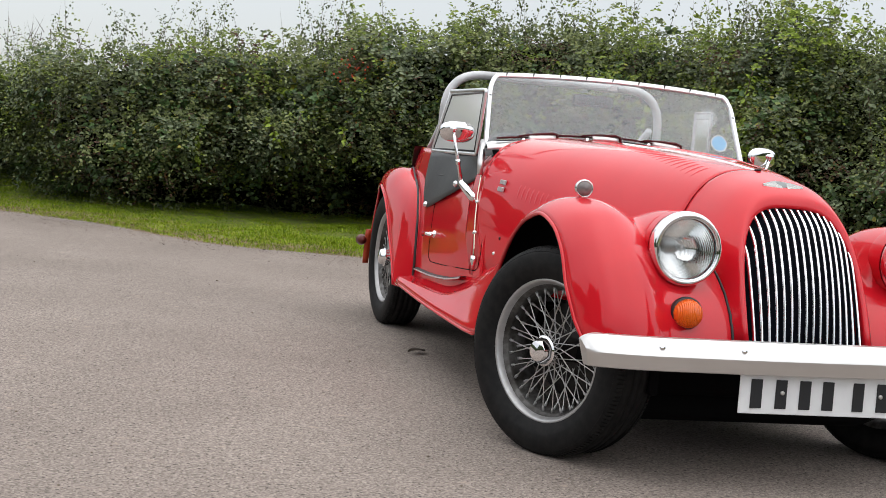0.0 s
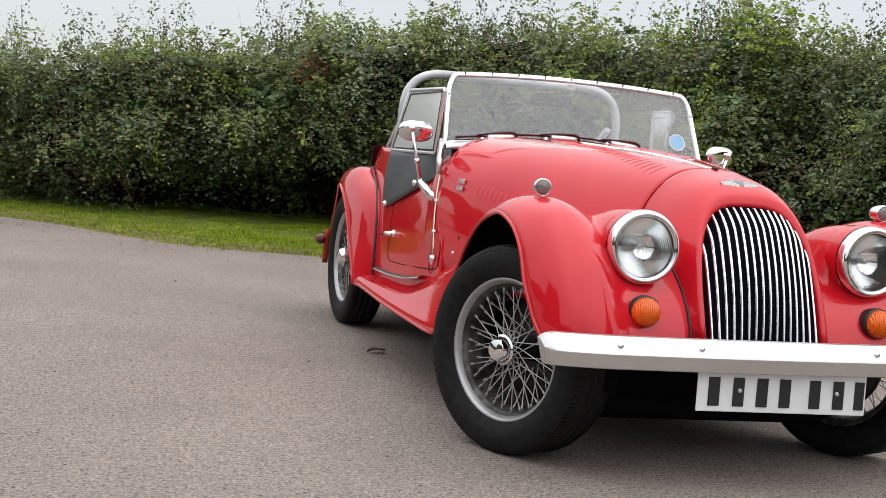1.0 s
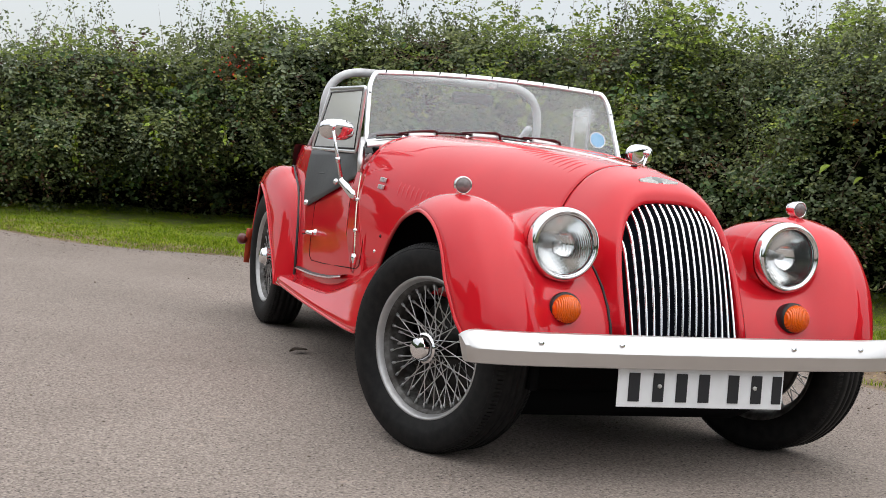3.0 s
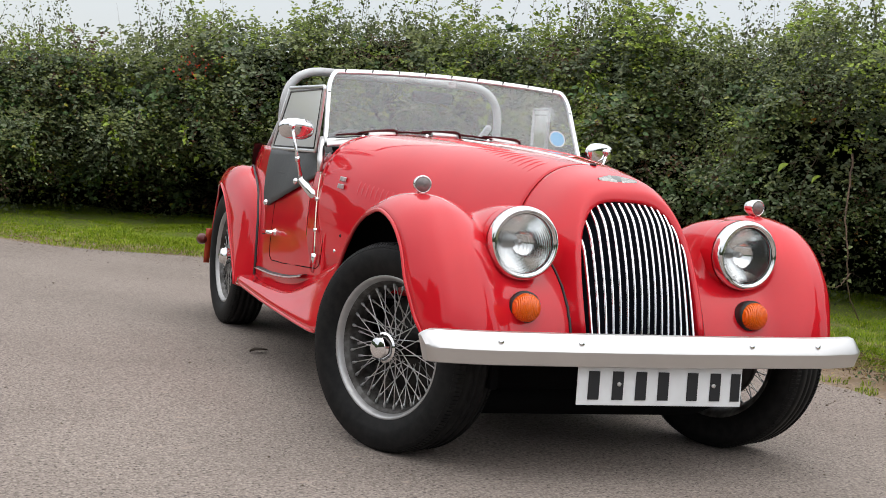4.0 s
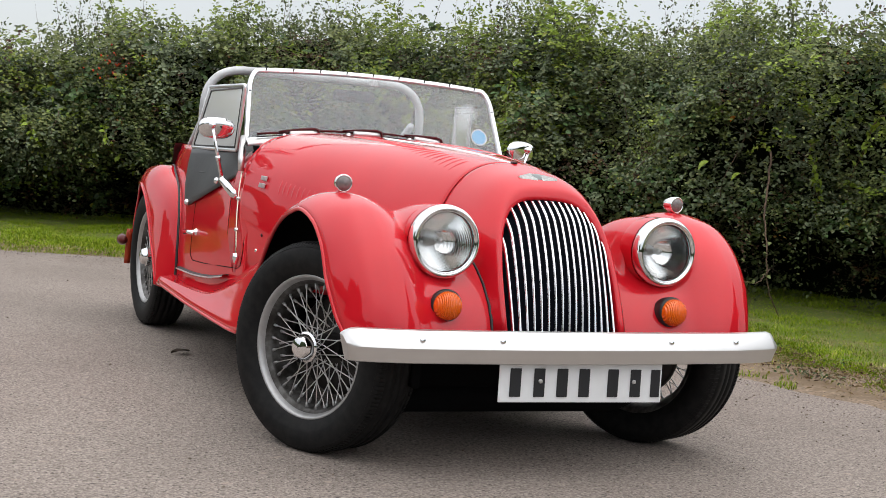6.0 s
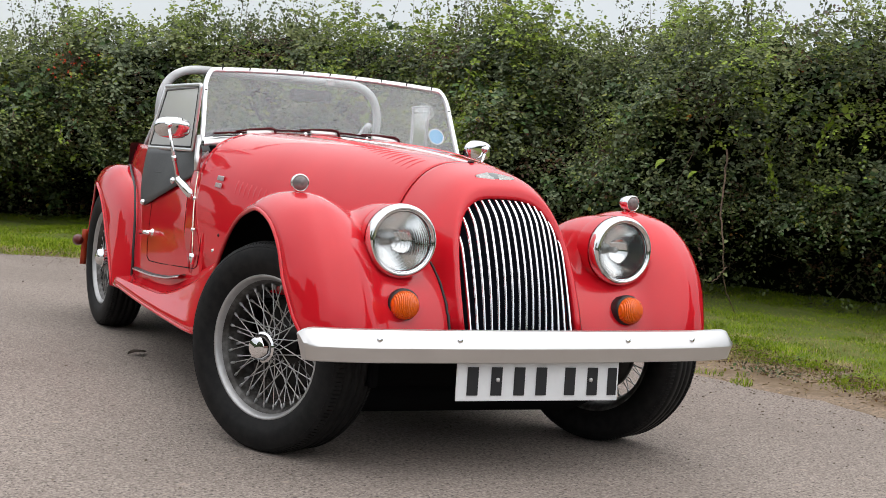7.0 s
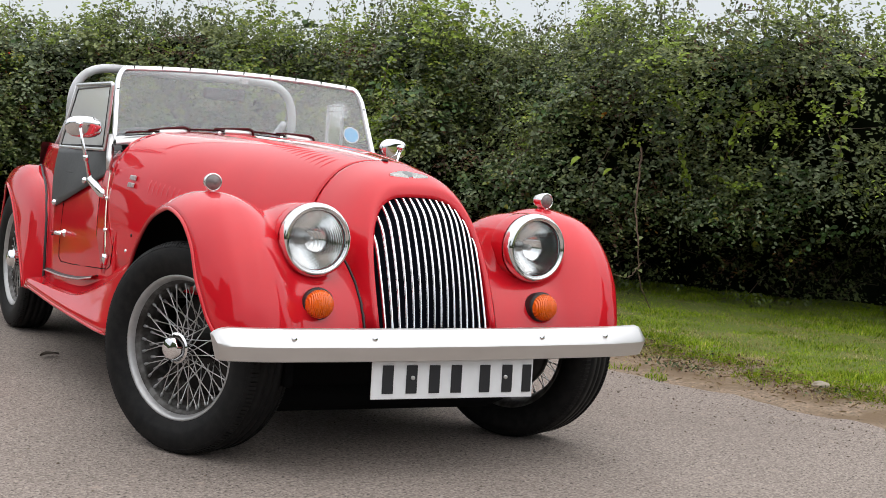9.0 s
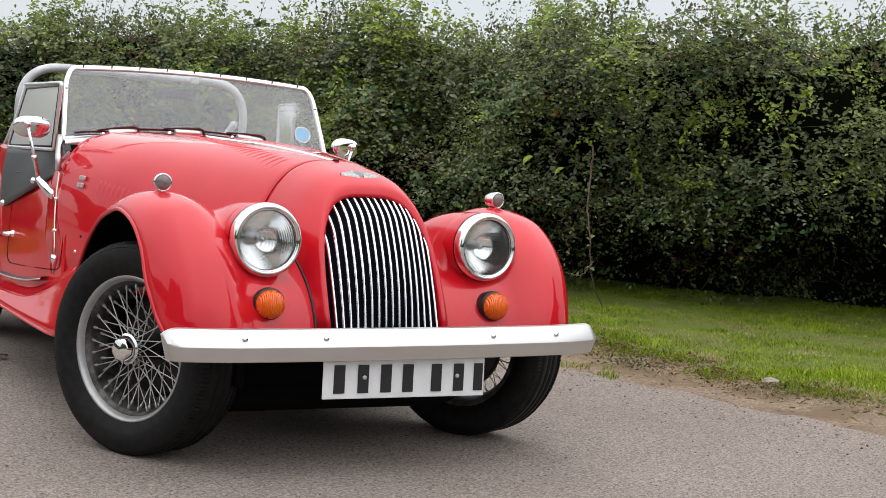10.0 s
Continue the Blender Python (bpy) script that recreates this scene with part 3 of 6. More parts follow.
def tub():
    for s in (-1, 1):
        ys = np.concatenate([np.linspace(-3.1, -2.1, 24), np.linspace(-2.06, -1.06, 66)])
        P = []
        for y in ys:
            top, x = float(tub_top(y)), float(body_side_x(y))
            zs = np.linspace(.27, top, 26)
            P.append([(s * (x - .034 * ((z - .55) / .3) ** 2 * (1 if z > .55 else .15) - .05 * (z - .5)), y, z) for z in zs])
        ob = part("body_side", grid_mesh("body_side", P, flip=s < 0), M["red"], car)
        thick(ob, .012)
        part("cockpit_trim", tube("cockpit_trim", [p[-1] for p in P if -2.0 < p[-1][1] < -1.30], .009, 8), M["black"], ob)
        # the door's shut line and lower corner
        line = []
        for y, z in [(-1.085, .76), (-1.085, .60), (-1.085, .47), (-1.095, .432), (-1.125, .418), (-1.30, .408), (-1.50, .396), (-1.665, .390), (-1.70, .405), (-1.712, .45), (-1.715, .60), (-1.715, .655)]:
            x = float(body_side_x(y))
            line.append((s * (x - .034 * ((z - .55) / .3) ** 2 * (1 if z > .55 else .15) - .05 * (z - .5) + .0005), y, z))
        part("door_gap", tube("door_gap", line, .0015, 6), M["dark"], ob)
    # scuttle between bonnet and screen
    a = np.linspace(0, np.pi, 61)
    rows = []
    for k in np.linspace(0, 1, 8):
        rows.append(body_arch(.557 + .004 * k, .932 + .006 * k - .02 * k * k, .40, 5.0, -1.166 - .10 * k, 0, 0, a))
    thick(part("scuttle", grid_mesh("scuttle", rows), M["red"], car), .004)
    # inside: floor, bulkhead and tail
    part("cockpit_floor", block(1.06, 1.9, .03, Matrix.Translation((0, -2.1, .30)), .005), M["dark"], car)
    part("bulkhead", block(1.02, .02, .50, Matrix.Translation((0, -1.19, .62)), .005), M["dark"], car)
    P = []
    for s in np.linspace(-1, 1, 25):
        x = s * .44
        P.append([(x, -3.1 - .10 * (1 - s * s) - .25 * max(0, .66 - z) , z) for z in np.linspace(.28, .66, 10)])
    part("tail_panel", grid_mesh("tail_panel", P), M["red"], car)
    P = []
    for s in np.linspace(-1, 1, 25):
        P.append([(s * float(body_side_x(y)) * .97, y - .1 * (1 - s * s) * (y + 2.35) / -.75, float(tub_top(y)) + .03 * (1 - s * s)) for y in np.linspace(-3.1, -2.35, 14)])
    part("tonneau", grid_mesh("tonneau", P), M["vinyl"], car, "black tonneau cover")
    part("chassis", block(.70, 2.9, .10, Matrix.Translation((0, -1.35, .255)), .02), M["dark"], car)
    # floor pan added to block light from the ground under the car
    part("added_undertray", block(1.04, 3.0, .03, Matrix.Translation((0, -1.42, .195)), .01), M["dark"], car, "near-black floor pan added to deepen the shade below")
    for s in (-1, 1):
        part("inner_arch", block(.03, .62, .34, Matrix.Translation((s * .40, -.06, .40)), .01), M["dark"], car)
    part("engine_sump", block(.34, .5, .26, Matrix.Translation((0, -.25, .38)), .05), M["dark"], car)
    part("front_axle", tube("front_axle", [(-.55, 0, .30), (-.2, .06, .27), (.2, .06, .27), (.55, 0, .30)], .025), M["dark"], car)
    # low near-black bar, unseen, added to deepen the shade behind the bumper
    part("added_crossmember", tube("added_crossmember", [(-.46, .02, .20), (-.36, .06, .175), (.36, .06, .175), (.46, .02, .20)], .048, 14), M["dark"], car)
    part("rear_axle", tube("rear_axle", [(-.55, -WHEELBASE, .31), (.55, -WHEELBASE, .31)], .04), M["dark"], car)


def rear_wing(side):
    us = np.linspace(0, 1, 30)
    rows, lip = [], []
    for th in np.linspace(-6, 186, 110):
        t = math.radians(th)
        rl = float(pchip([-6, 20, 50, 90, 130, 160, 186], [.58, .43, .375, .338, .36, .43, .53], th))
        rc = float(pchip([-6, 20, 50, 90, 130, 160, 186], [.68, .68, .535, .420, .430, .48, .55], th))
        xi = .50 if th < 90 else .50 - .10 * (th - 90) / 96
        xl = float(pchip([0, 60, 90, 130, 160, 186], [.660, .648, .625, .580, .555, .54], th))
        row = []
        for u in us:
            x = xi + (xl - xi) * u
            q = max(0, (u - .40) / .60)
            r = rl + (rc - rl) * (1 - q ** 2.2) ** .8
            row.append((side * x, -WHEELBASE + r * math.cos(t), AXLE_Z + r * math.sin(t)))
        rows.append(row)
        lip.append((side * (xl - .002), row[-1][1], row[-1][2]))
    ob = part("rear_wing", grid_mesh("rear_wing", rows, flip=side < 0), M["red"], car)
    inside_dark(thick(ob, .006))
    part("wing_edge_bead", tube("wing_edge_bead", lip[::2], .006, 8), M["red"], ob)
    pipe = []
    for r in rows[1:90]:
        q = min(r, key=lambda p: abs(abs(p[0]) - float(body_skin(p[1], p[2])) - .006))
        pipe.append(tuple(q))
    pipe = [tuple(np.mean(pipe[max(0, i - 3):i + 4], axis=0)) for i in range(len(pipe))]
    part("piping", tube("piping", pipe, .006, 8), M["black"], ob, "black piping along the wing")
    h = empty("tail_lamp", car)
    tagged(h, label="dark red tail lamp behind the rear wing")
    part("lens", turned("lens", [(-.03, .0), (-.028, .018), (-.01, .028), (.035, .016), (.040, .0)], 28, lathe_at((side * .590, -3.06, .345), (0, 1, 0))), M["tail_red"], h, "dark red lens")
    part("stalk", block(.05, .03, .03, Matrix.Translation((side * .555, -3.06, .345)), .006), M["red"], h)
    P = [[(side * (.550 + .028 * v), -3.04 - .02 * u, .40 - .17 * u) for v in (0, .5, 1)] for u in np.linspace(0, 1, 6)]
    thick(part("mud_flap", grid_mesh("mud_flap", P), M["flap"], ob, "orange-red wing tail"), .006)


# -- windscreen, side screens, roll bar, mirrors, wipers --
def ws_point(u, v):
    """u from -1 to 1 across, v from 0 at the base to 1 at the top of the raked screen."""
    z0 = .888 + .046 * (1 - u * u)
    z1 = 1.150 + .020 * (1 - u * u)
    w = .526 - .030 * v
    z = z0 + (z1 - z0) * v
    return Vector((u * w, -1.232 - .43 * (z - .888), z))


def screen_outline(inset=0.0, r=.065):
    pts = []
    k = 1 - inset
    for u in np.linspace(-1, 1, 25):
        pts.append((u * k, inset * 2))
    pts += [(k, v) for v in np.linspace(.06, 1 - r * 4, 10)]
    for w in np.linspace(0, math.pi / 2, 9):
        pts.append((k - r + r * math.cos(w), 1 - inset * 2 - 4 * r + 4 * r * math.sin(w)))
    for u in np.linspace(k - r, -(k - r), 25)[1:-1]:
        pts.append((u, 1 - inset * 2))
    for w in np.linspace(math.pi / 2, math.pi, 9):
        pts.append((-(k - r) + r * math.cos(w), 1 - inset * 2 - 4 * r + 4 * r * math.sin(w)))
    pts += [(-k, v) for v in np.linspace(1 - r * 4, .06, 10)]
    return [ws_point(u, v) for u, v in pts]


def windscreen():
    h = empty("windscreen", car)
    tagged(h, label="raked windscreen in a chrome frame")
    path = screen_outline()
    n = len(path)
    c = sum(path, Vector()) / n
    nrm = Vector((0, .92, .39)).normalized()
    P = []
    for i, p in enumerate(path):
        t = (path[(i + 1) % n] - path[i - 1]).normalized()
        o = t.cross(nrm)
        o = o if o.dot(p - c) > 0 else -o
        P.append([p + o * a + nrm * b for a, b in ((.0085, -.008), (.0100, .004), (.0082, .0092), (-.0055, .0092), (-.0075, .004), (-.006, -.008))])
    fr = part("frame", grid_mesh("frame", P, close_u=True, close_v=True), M["frame_metal"], h, "satin chrome frame")
    em = fr.modifiers.new("edges", "EDGE_SPLIT")
    em.split_angle = radians(30)
    ob = part("glass", mesh_of("glass", path, [tuple(range(n))], False), M["pane"], h, "clear glass pane")
    ob.visible_shadow = False
    for u in np.linspace(-.88, .88, 9):
        p = ws_point(u, 1.0) + nrm * .0085 + Vector((0, 0, .002))
        part("stud", block(.0045, .005, .013, Matrix.Translation(p) @ Matrix.Rotation(radians(-14), 4, "Y"), .001, 1), M["black"], h, "black hood stud")
    for side in (-1, 1):
        p = ws_point(side, .70) + nrm * .0085
        part("stud", block(.009, .005, .005, Matrix.Translation(p), .001, 1), M["black"], h, "black hood stud")
    # base strip on the scuttle, side posts
    P = []
    for u in np.linspace(-1.0, 1.0, 41):
        p = ws_point(u, -.045)
        P.append([p + Vector((0, dy, dz)) for dy, dz in ((-.02, .012), (.006, .014), (.022, .004), (.026, -.010), (.018, -.016))])
    part("base_strip", grid_mesh("base_strip", P), M["satin"], h)
    P = []
    for u in np.linspace(-1.02, 1.02, 41):
        p = ws_point(u, -.10)
        P.append([p + Vector((0, dy, dz)) for dy, dz in ((-.02, .010), (.012, .008), (.036, -.004), (.042, -.016))])
    part("base_seal", grid_mesh("base_seal", P), M["black"], h)
    for s in (-1, 1):
        path2 = [(s * .532, -1.242, .90), (s * .540, -1.225, .86), (s * .549, -1.20, .82), (s * .553, -1.185, .775)]
        part("post_foot", tube("post_foot", path2, [.013, .014, .013, .010], 10), M["satin"], h)
    for u, v, r, mt, nm in ((-.852, .27, .035, "blue", "blue_disc"), (-.80, .64, .043, "paper", "paper_disc")):
        p = ws_point(u, v) - nrm * .002
        part(nm, turned(nm, [(0, .0), (.001, r * .82), (.0012, r * .86)], 32, lathe_at(p, nrm)), M[mt], h, "round sticker behind the glass")
        if mt == "blue":
            part("disc_edge", turned("disc_edge", [(.0, r * .86), (.001, r)], 32, lathe_at(p, nrm)), M["white_plate"], h)
    p = ws_point(-.02, .93) - nrm * .02
    part("mirror_clip", block(.032, .02, .022, Matrix.Translation(p), .004), M["white_plate"], h)
    part("inner_mirror", block(.17, .018, .045, Matrix.Translation(ws_point(.12, .76) - nrm * .06), .012, 3), M["black"], h, "dark interior mirror")


def wipers():
    for u0, u1 in ((.47, .93), (-.02, .47), (-.50, .02)):
        h = empty("wiper", car)
        tagged(h, label="slim metal windscreen wiper with a red reflection")
        nrm = Vector((0, .92, .39)).normalized()
        def at(u, v, n):
            return ws_point(u, v) + nrm * n
        # maroon colour carries the red car's reflection on arm and blade
        part("arm", tube("arm", [at(u0 + .30, .050, .024), at(u0 + .16, .060, .028), at(u0 + .04, .064, .030), at(u0 + .005, .045, .028), at(u0, -.03, .024)], [.0035, .0045, .0055, .0055, .005], 8), M["maroon"], h, "metal arm, red reflection put in as maroon colour")
        part("blade", tube("blade", [at(u0 + .22, .035, .016), at((u0 + u1) / 2 + .12, .046, .018), at(u1, .055, .014)], .0042, 6), M["maroon"], h, "metal blade, red reflection put in as maroon colour")
        part("rubber", tube("rubber", [at(u0 + .05, .015, .008), at(u1, .02, .008)], .003, 6), M["black"], h)
        P = [[at(u0 + .02 + .20 * k, v, n) for v, n in ((-.045, .026), (.0, .033), (.046 + .012 * math.sin(math.pi * k), .029), (.050 + .012 * math.sin(math.pi * k), .018))] for k in np.linspace(0, 1, 8)]
        thick(part("cover", grid_mesh("cover", P, flip=True), M["satin"], h, "bright metal arm cover"), .002)
        part("pivot", turned("pivot", [(-.02, .009), (.004, .009), (.010, .006), (.012, .0)], 14, lathe_at(at(u0 + .26, -.02, .02), (0, .5, 1))), M["chrome"], h)


def rounded_path(pts, r, n=8):
    """A polyline with its inner corners rounded."""
    out = [Vector(pts[0])]
    for a, b, c in zip(pts, pts[1:], pts[2:]):
        a, b, c = Vector(a), Vector(b), Vector(c)
        p, q = b + (a - b).normalized() * r, b + (c - b).normalized() * r
        for t in np.linspace(0, 1, n):
            out.append(p * (1 - t) ** 2 + b * 2 * t * (1 - t) + q * t * t)
    return out + [Vector(pts[-1])]


def roll_bar():
    path = rounded_path([(.487, -2.07, .55), (.487, -2.05, 1.176), (-.507, -2.05, 1.176), (-.507, -2.07, .55)], .17, 14)
    h = part("roll_bar", tube("roll_bar", path, .0185, 18), M["grey_tube"], car, "grey painted tubular roll bar")
    for s in (-1, 1):
        part("stay", tube("stay", [(s * .47, -2.06, 1.0), (s * .46, -2.55, .70)], .016, 12), M["grey_tube"], h)


def side_screen(side):
    h = empty("side_screen", car)
    tagged(h, label="removable side screen with an alloy frame and black skirt")
    x = side * (.545 if side > 0 else .492)
    c = [(x, -1.735, 1.086), (x, -1.225, 1.090), (x, -1.285, .846), (x, -1.965, .836)]
    if side < 0:
        c = [(x, -1.63, 1.088), (x, -1.47, 1.090), (x, -1.47, .846), (x, -1.63, .842)]
    pts = rounded_path([c[0], c[1], c[2], c[3], c[0]], .012, 4)
    # far frame in duller metal: its faintness behind the windscreen is in the colour
    part("frame", tube("frame", pts, .0070 if side > 0 else .0045, 8), M["frame_metal"] if side > 0 else M["badge_metal"], h, "alloy frame")
    ob = part("pane", mesh_of("pane", c, [(0, 1, 2, 3)], False), M["plastic_pane"] if side > 0 else M["clear_pane"], h, "hazy plastic pane with sky reflection in its colour")
    ob.visible_shadow = False
    mid = sum((Vector(q) for q in c), Vector()) / 4
    edge = [Vector(q) + (mid - Vector(q)).normalized() * .028 for q in c]
    part("pane_edge", tube("pane_edge", edge + [edge[0]], .004, 6), M["black"] if side > 0 else M["badge_metal"], h)
    # black vinyl skirt hanging over the door
    top = [(-1.975, .832), (-1.83, .834), (-1.6, .838), (-1.38, .842), (-1.25, .845)]
    low = [(-1.870, .622), (-1.838, .600), (-1.68, .630), (-1.45, .690), (-1.21, .768)]
    P = []
    for t in np.linspace(0, 1, 28):
        ty, tz = pchip([0, .25, .5, .8, 1], [q[0] for q in top], t), pchip([0, .25, .5, .8, 1], [q[1] for q in top], t)
        ly, lz = pchip([0, .08, .35, .65, 1], [q[0] for q in low], t), pchip([0, .08, .35, .65, 1], [q[1] for q in low], t)
        row = []
        for v in np.linspace(0, 1, 10):
            y, z = ty + (ly - ty) * v, tz + (lz - tz) * v
            xx = max(.536, float(body_skin(y, z)) + .007) + .003 * math.sin(t * 9 + v * 3)
            row.append((side * xx, y, z))
        P.append(row)
    thick(part("skirt", grid_mesh("skirt", P, flip=side < 0), M["vinyl"], h, "black vinyl skirt"), .004)
    for t, v in ((3, 9), (18, 8)):
        p = Vector(P[t][v]) + Vector((side * .004, 0, .012))
        part("fastener", turned("fastener", [(-.004, .013), (.004, .013), (.010, .008), (.012, .0)], 16, lathe_at(p, (side, 0, 0))), M["chrome"], h, "chrome turn fastener")


def wing_mirror(side):
    h = empty("wing_mirror", car)
    tagged(h, label="oval chrome wing mirror on a slim stalk")
    c = Vector((side * .630, -1.275, .927))
    m = Matrix.Translation(c) @ Matrix.Rotation(radians(-14 * side), 4, "Z") @ Matrix.Rotation(radians(-27 if side > 0 else -10), 4, "X")
    verts, faces = [], []
    n, k = 28, 40
    for i in range(n + 1):
        t = i / n
        y = .034 * math.cos(t * math.pi * .5) ** .55
        e = math.sin(t * math.pi * .5) ** .75
        for j in range(k):
            w = 2 * math.pi * j / k
            cx, cz = math.cos(w), math.sin(w)
            sx = abs(cx) ** .75 * (1 if cx > 0 else -1)
            sz = abs(cz) ** .85 * (1 if cz > 0 else -1)
            verts.append(m @ Vector((.067 * sx * e, y, .040 * sz * e)))
    for i in range(n):
        for j in range(k):
            faces.append((i * k + j, (i + 1) * k + j, (i + 1) * k + (j + 1) % k, i * k + (j + 1) % k))
    part("shell", mesh_of("shell", verts, faces), M["chrome"], h)
    back = [m @ Vector((.066 * math.copysign(abs(math.cos(w)) ** .75, math.cos(w)), -.003, .039 * math.copysign(abs(math.sin(w)) ** .85, math.sin(w)))) for w in np.linspace(0, 2 * math.pi, 40, endpoint=False)]
    part("mirror_glass", mesh_of("mirror_glass", back, [tuple(range(40))], False), M["chrome"], h)
    ball = c + Vector((side * .026, .036, .006))
    foot = Vector((side * .602, -1.255, .735))
    part("ball", turned("ball", [(-.014 * math.cos(w), .0135 * math.sin(w)) for w in np.linspace(0, math.pi, 12)], 18, Matrix.Translation(ball)), M["chrome"], h)
    part("stalk", tube("stalk", [ball, ball + (foot - ball) * .55, foot], [.0055, .0065, .0085], 10), M["chrome"], h)
    part("collar", tube("collar", [ball + (foot - ball) * .56, ball + (foot - ball) * .66], .0095, 12), M["chrome"], h)
    f2 = Vector((side * .556, -1.19, .675))
    part("foot", tube("foot", [foot + Vector((0, 0, .016)), foot, foot + (f2 - foot) * .4, foot + (f2 - foot) * .8, f2], [.007, .013, .018, .019, .012], 12), M["chrome"], h)


def door_furniture(side):
    h = empty("door_handle", car)
    x = float(body_side_x(-1.66)) - .002
    part("rose", turned("rose", [(-.004, .017), (.006, .015), (.012, .009), (.030, .008), (.034, .0)], 20, lathe_at((side * x, -1.655, .503), (side, 0, 0))), M["chrome"], h)
    part("lever", tube("lever", [(side * (x + .028), -1.60, .503), (side * (x + .032), -1.655, .503), (side * (x + .028), -1.735, .497)], [.006, .009, .011], 10), M["chrome"], h)
    hh = empty("door_hinge_rod", car)
    pts = []
    for z in np.linspace(.785, .475, 12):
        y = -1.10 - .10 * (z - .445) / .34
        pts.append((side * (float(body_side_x(y)) - .034 * ((z - .55) / .3) ** 2 * (1 if z > .55 else .15) - .05 * (z - .5) + .016), y, z))
    part("rod", tube("rod", pts, .0036, 8), M["brassy"], hh)
    p = pts[-1]
    part("foot", tube("foot", [p, (p[0], p[1], p[2] - .018), (p[0], p[1] + .004, p[2] - .04)], [.012, .013, .006], 10), M["chrome"], hh)
    for k in (4, 8):
        part("clip", turned("clip", [(-.004, .008), (.006, .007), (.008, .0)], 10, lathe_at(pts[k], (side, 0, 0))), M["chrome"], hh)
    # tread strip on the running board
    P = []
    for t in np.linspace(0, 1, 20):
        y = -1.86 + .66 * t
        z = float(pchip([0, .3, .7, 1], [.336, .338, .352, .378], t))
        P.append([(side * (.590 + dx - .012 * t), y, z + dz) for dx, dz in ((-.014, .004), (-.010, .010), (.010, .008), (.016, .000))])
    part("tread_strip", grid_mesh("tread_strip", P, flip=side > 0), M["black"], car, "black rubber tread strip")
    part("tread_edge", tube("tread_edge", [p[3] for p in P], .0030, 6), M["satin"], car, "bright metal edge of the tread strip")


def bonnet_at(k, x):
    """The bonnet's skin at a distance x from the car's middle."""
    w = abs(bonnet_row(k, np.array([0.0]))[0][0])
    n = float(pchip([0, .25, .5, .75, 1.0], [2.7, 2.9, 3.4, 4.1, 5.0], k))
    a = math.acos(min(abs(x) / w, 1) ** (n / 2))
    return bonnet_row(k, np.array([a if x > 0 else np.pi - a]))[0]


LV0, LV1 = .24, .505


def louvres():
    for side in (-1, 1):
        for i in range(11):
            k = .485 + .0250 * i
            P = []
            for a in np.linspace(LV0, LV1, 8):
                aa = a if side > 0 else np.pi - a
                p = bonnet_row(k, np.array([aa]))[0]
                q = bonnet_row(k + .017, np.array([aa]))[0]
                e = max(0, math.sin((a - LV0) / (LV1 - LV0) * math.pi)) ** .5
                o = np.array([side * .9, 0, .4]) * .0085 * e * (.3 + .7 * (a - LV0) / (LV1 - LV0))
                P.append([p, p + (q - p) * .18 + o * .75, (p + q) / 2 + o, p + (q - p) * .82 + o * .75, q])
            part("louvre", grid_mesh("louvre", P, flip=side > 0), M["red"], car)
        for i in range(24):
            k = .085 + .033 * i
            P = []
            for x in np.linspace(.095, .205, 8):
                p, q = bonnet_at(k, side * x), bonnet_at(k + .026, side * x)
                e = math.sin((x - .095) / .11 * math.pi) ** .5 if .095 < x < .205 else 0
                o = np.array([0, 0, .007 * e])
                P.append([p, p + (q - p) * .12 + o * .9, p + (q - p) * .35 + o, p + (q - p) * .7 + o * .45, q])
            part("louvre", grid_mesh("louvre", P, flip=side > 0), M["red"], car)


def side_badge(side):
    h = empty("side_badge", car)
    for z, x in ((.758, .516), (.732, .523)):
        for dy in (-.022, 0, .022):
            part("bar", block(.010, .017, .017, pose(side * x, -1.0 + dy, z, 0, side * -12, side * -11), .002), M["alloy"], h, "plain chrome bar")


def bonnet_fixings(side):
    """A small button and a chrome bolt low on the bonnet's side."""
    part("bonnet_button", turned("bonnet_button", [(-.003, .0075), (.003, .0070), (.006, .004), (.007, .0)], 14, lathe_at((side * .5245, -.9436, .5576), (side, 0, .1))), M["maroon"], car, "small dark red button")
    part("bonnet_bolt", turned("bonnet_bolt", [(-.003, .0085), (.003, .0080), (.007, .005), (.008, .0)], 14, lathe_at((side * .5312, -.980, .499), (side, 0, .1))), M["chrome"], car, "small chrome bolt")


def steering_wheel():
    h = empty("steering_wheel", car)
    m = Matrix.Translation((.30, -1.55, .765)) @ Matrix.Rotation(radians(-62), 4, "X")
    ring = [m @ Vector((.185 * math.cos(w), .185 * math.sin(w), 0)) for w in np.linspace(0, 2 * math.pi, 48, endpoint=False)]
    part("rim", tube("rim", ring, .011, 10, closed=True), M["black"], h)
    for w in (0, 2.1, 4.2):
        part("spoke", tube("spoke", [m @ Vector((.02 * math.cos(w), .02 * math.sin(w), 0)), m @ Vector((.18 * math.cos(w), .18 * math.sin(w), 0))], .006, 8), M["satin"], h)
    part("column", tube("column", [m @ Vector((0, 0, 0)), (.30, -1.20, .66)], .018, 10), M["black"], h)


def seats():
    for s in (-1, 1):
        h = empty("car_seat", car)
        part("cushion", block(.44, .46, .12, Matrix.Translation((s * .26, -1.78, .42)), .04, 3), M["leather"], h)
        part("backrest", block(.44, .12, .42, pose(s * .26, -2.00, .62, 10), .045, 3), M["leather"], h)


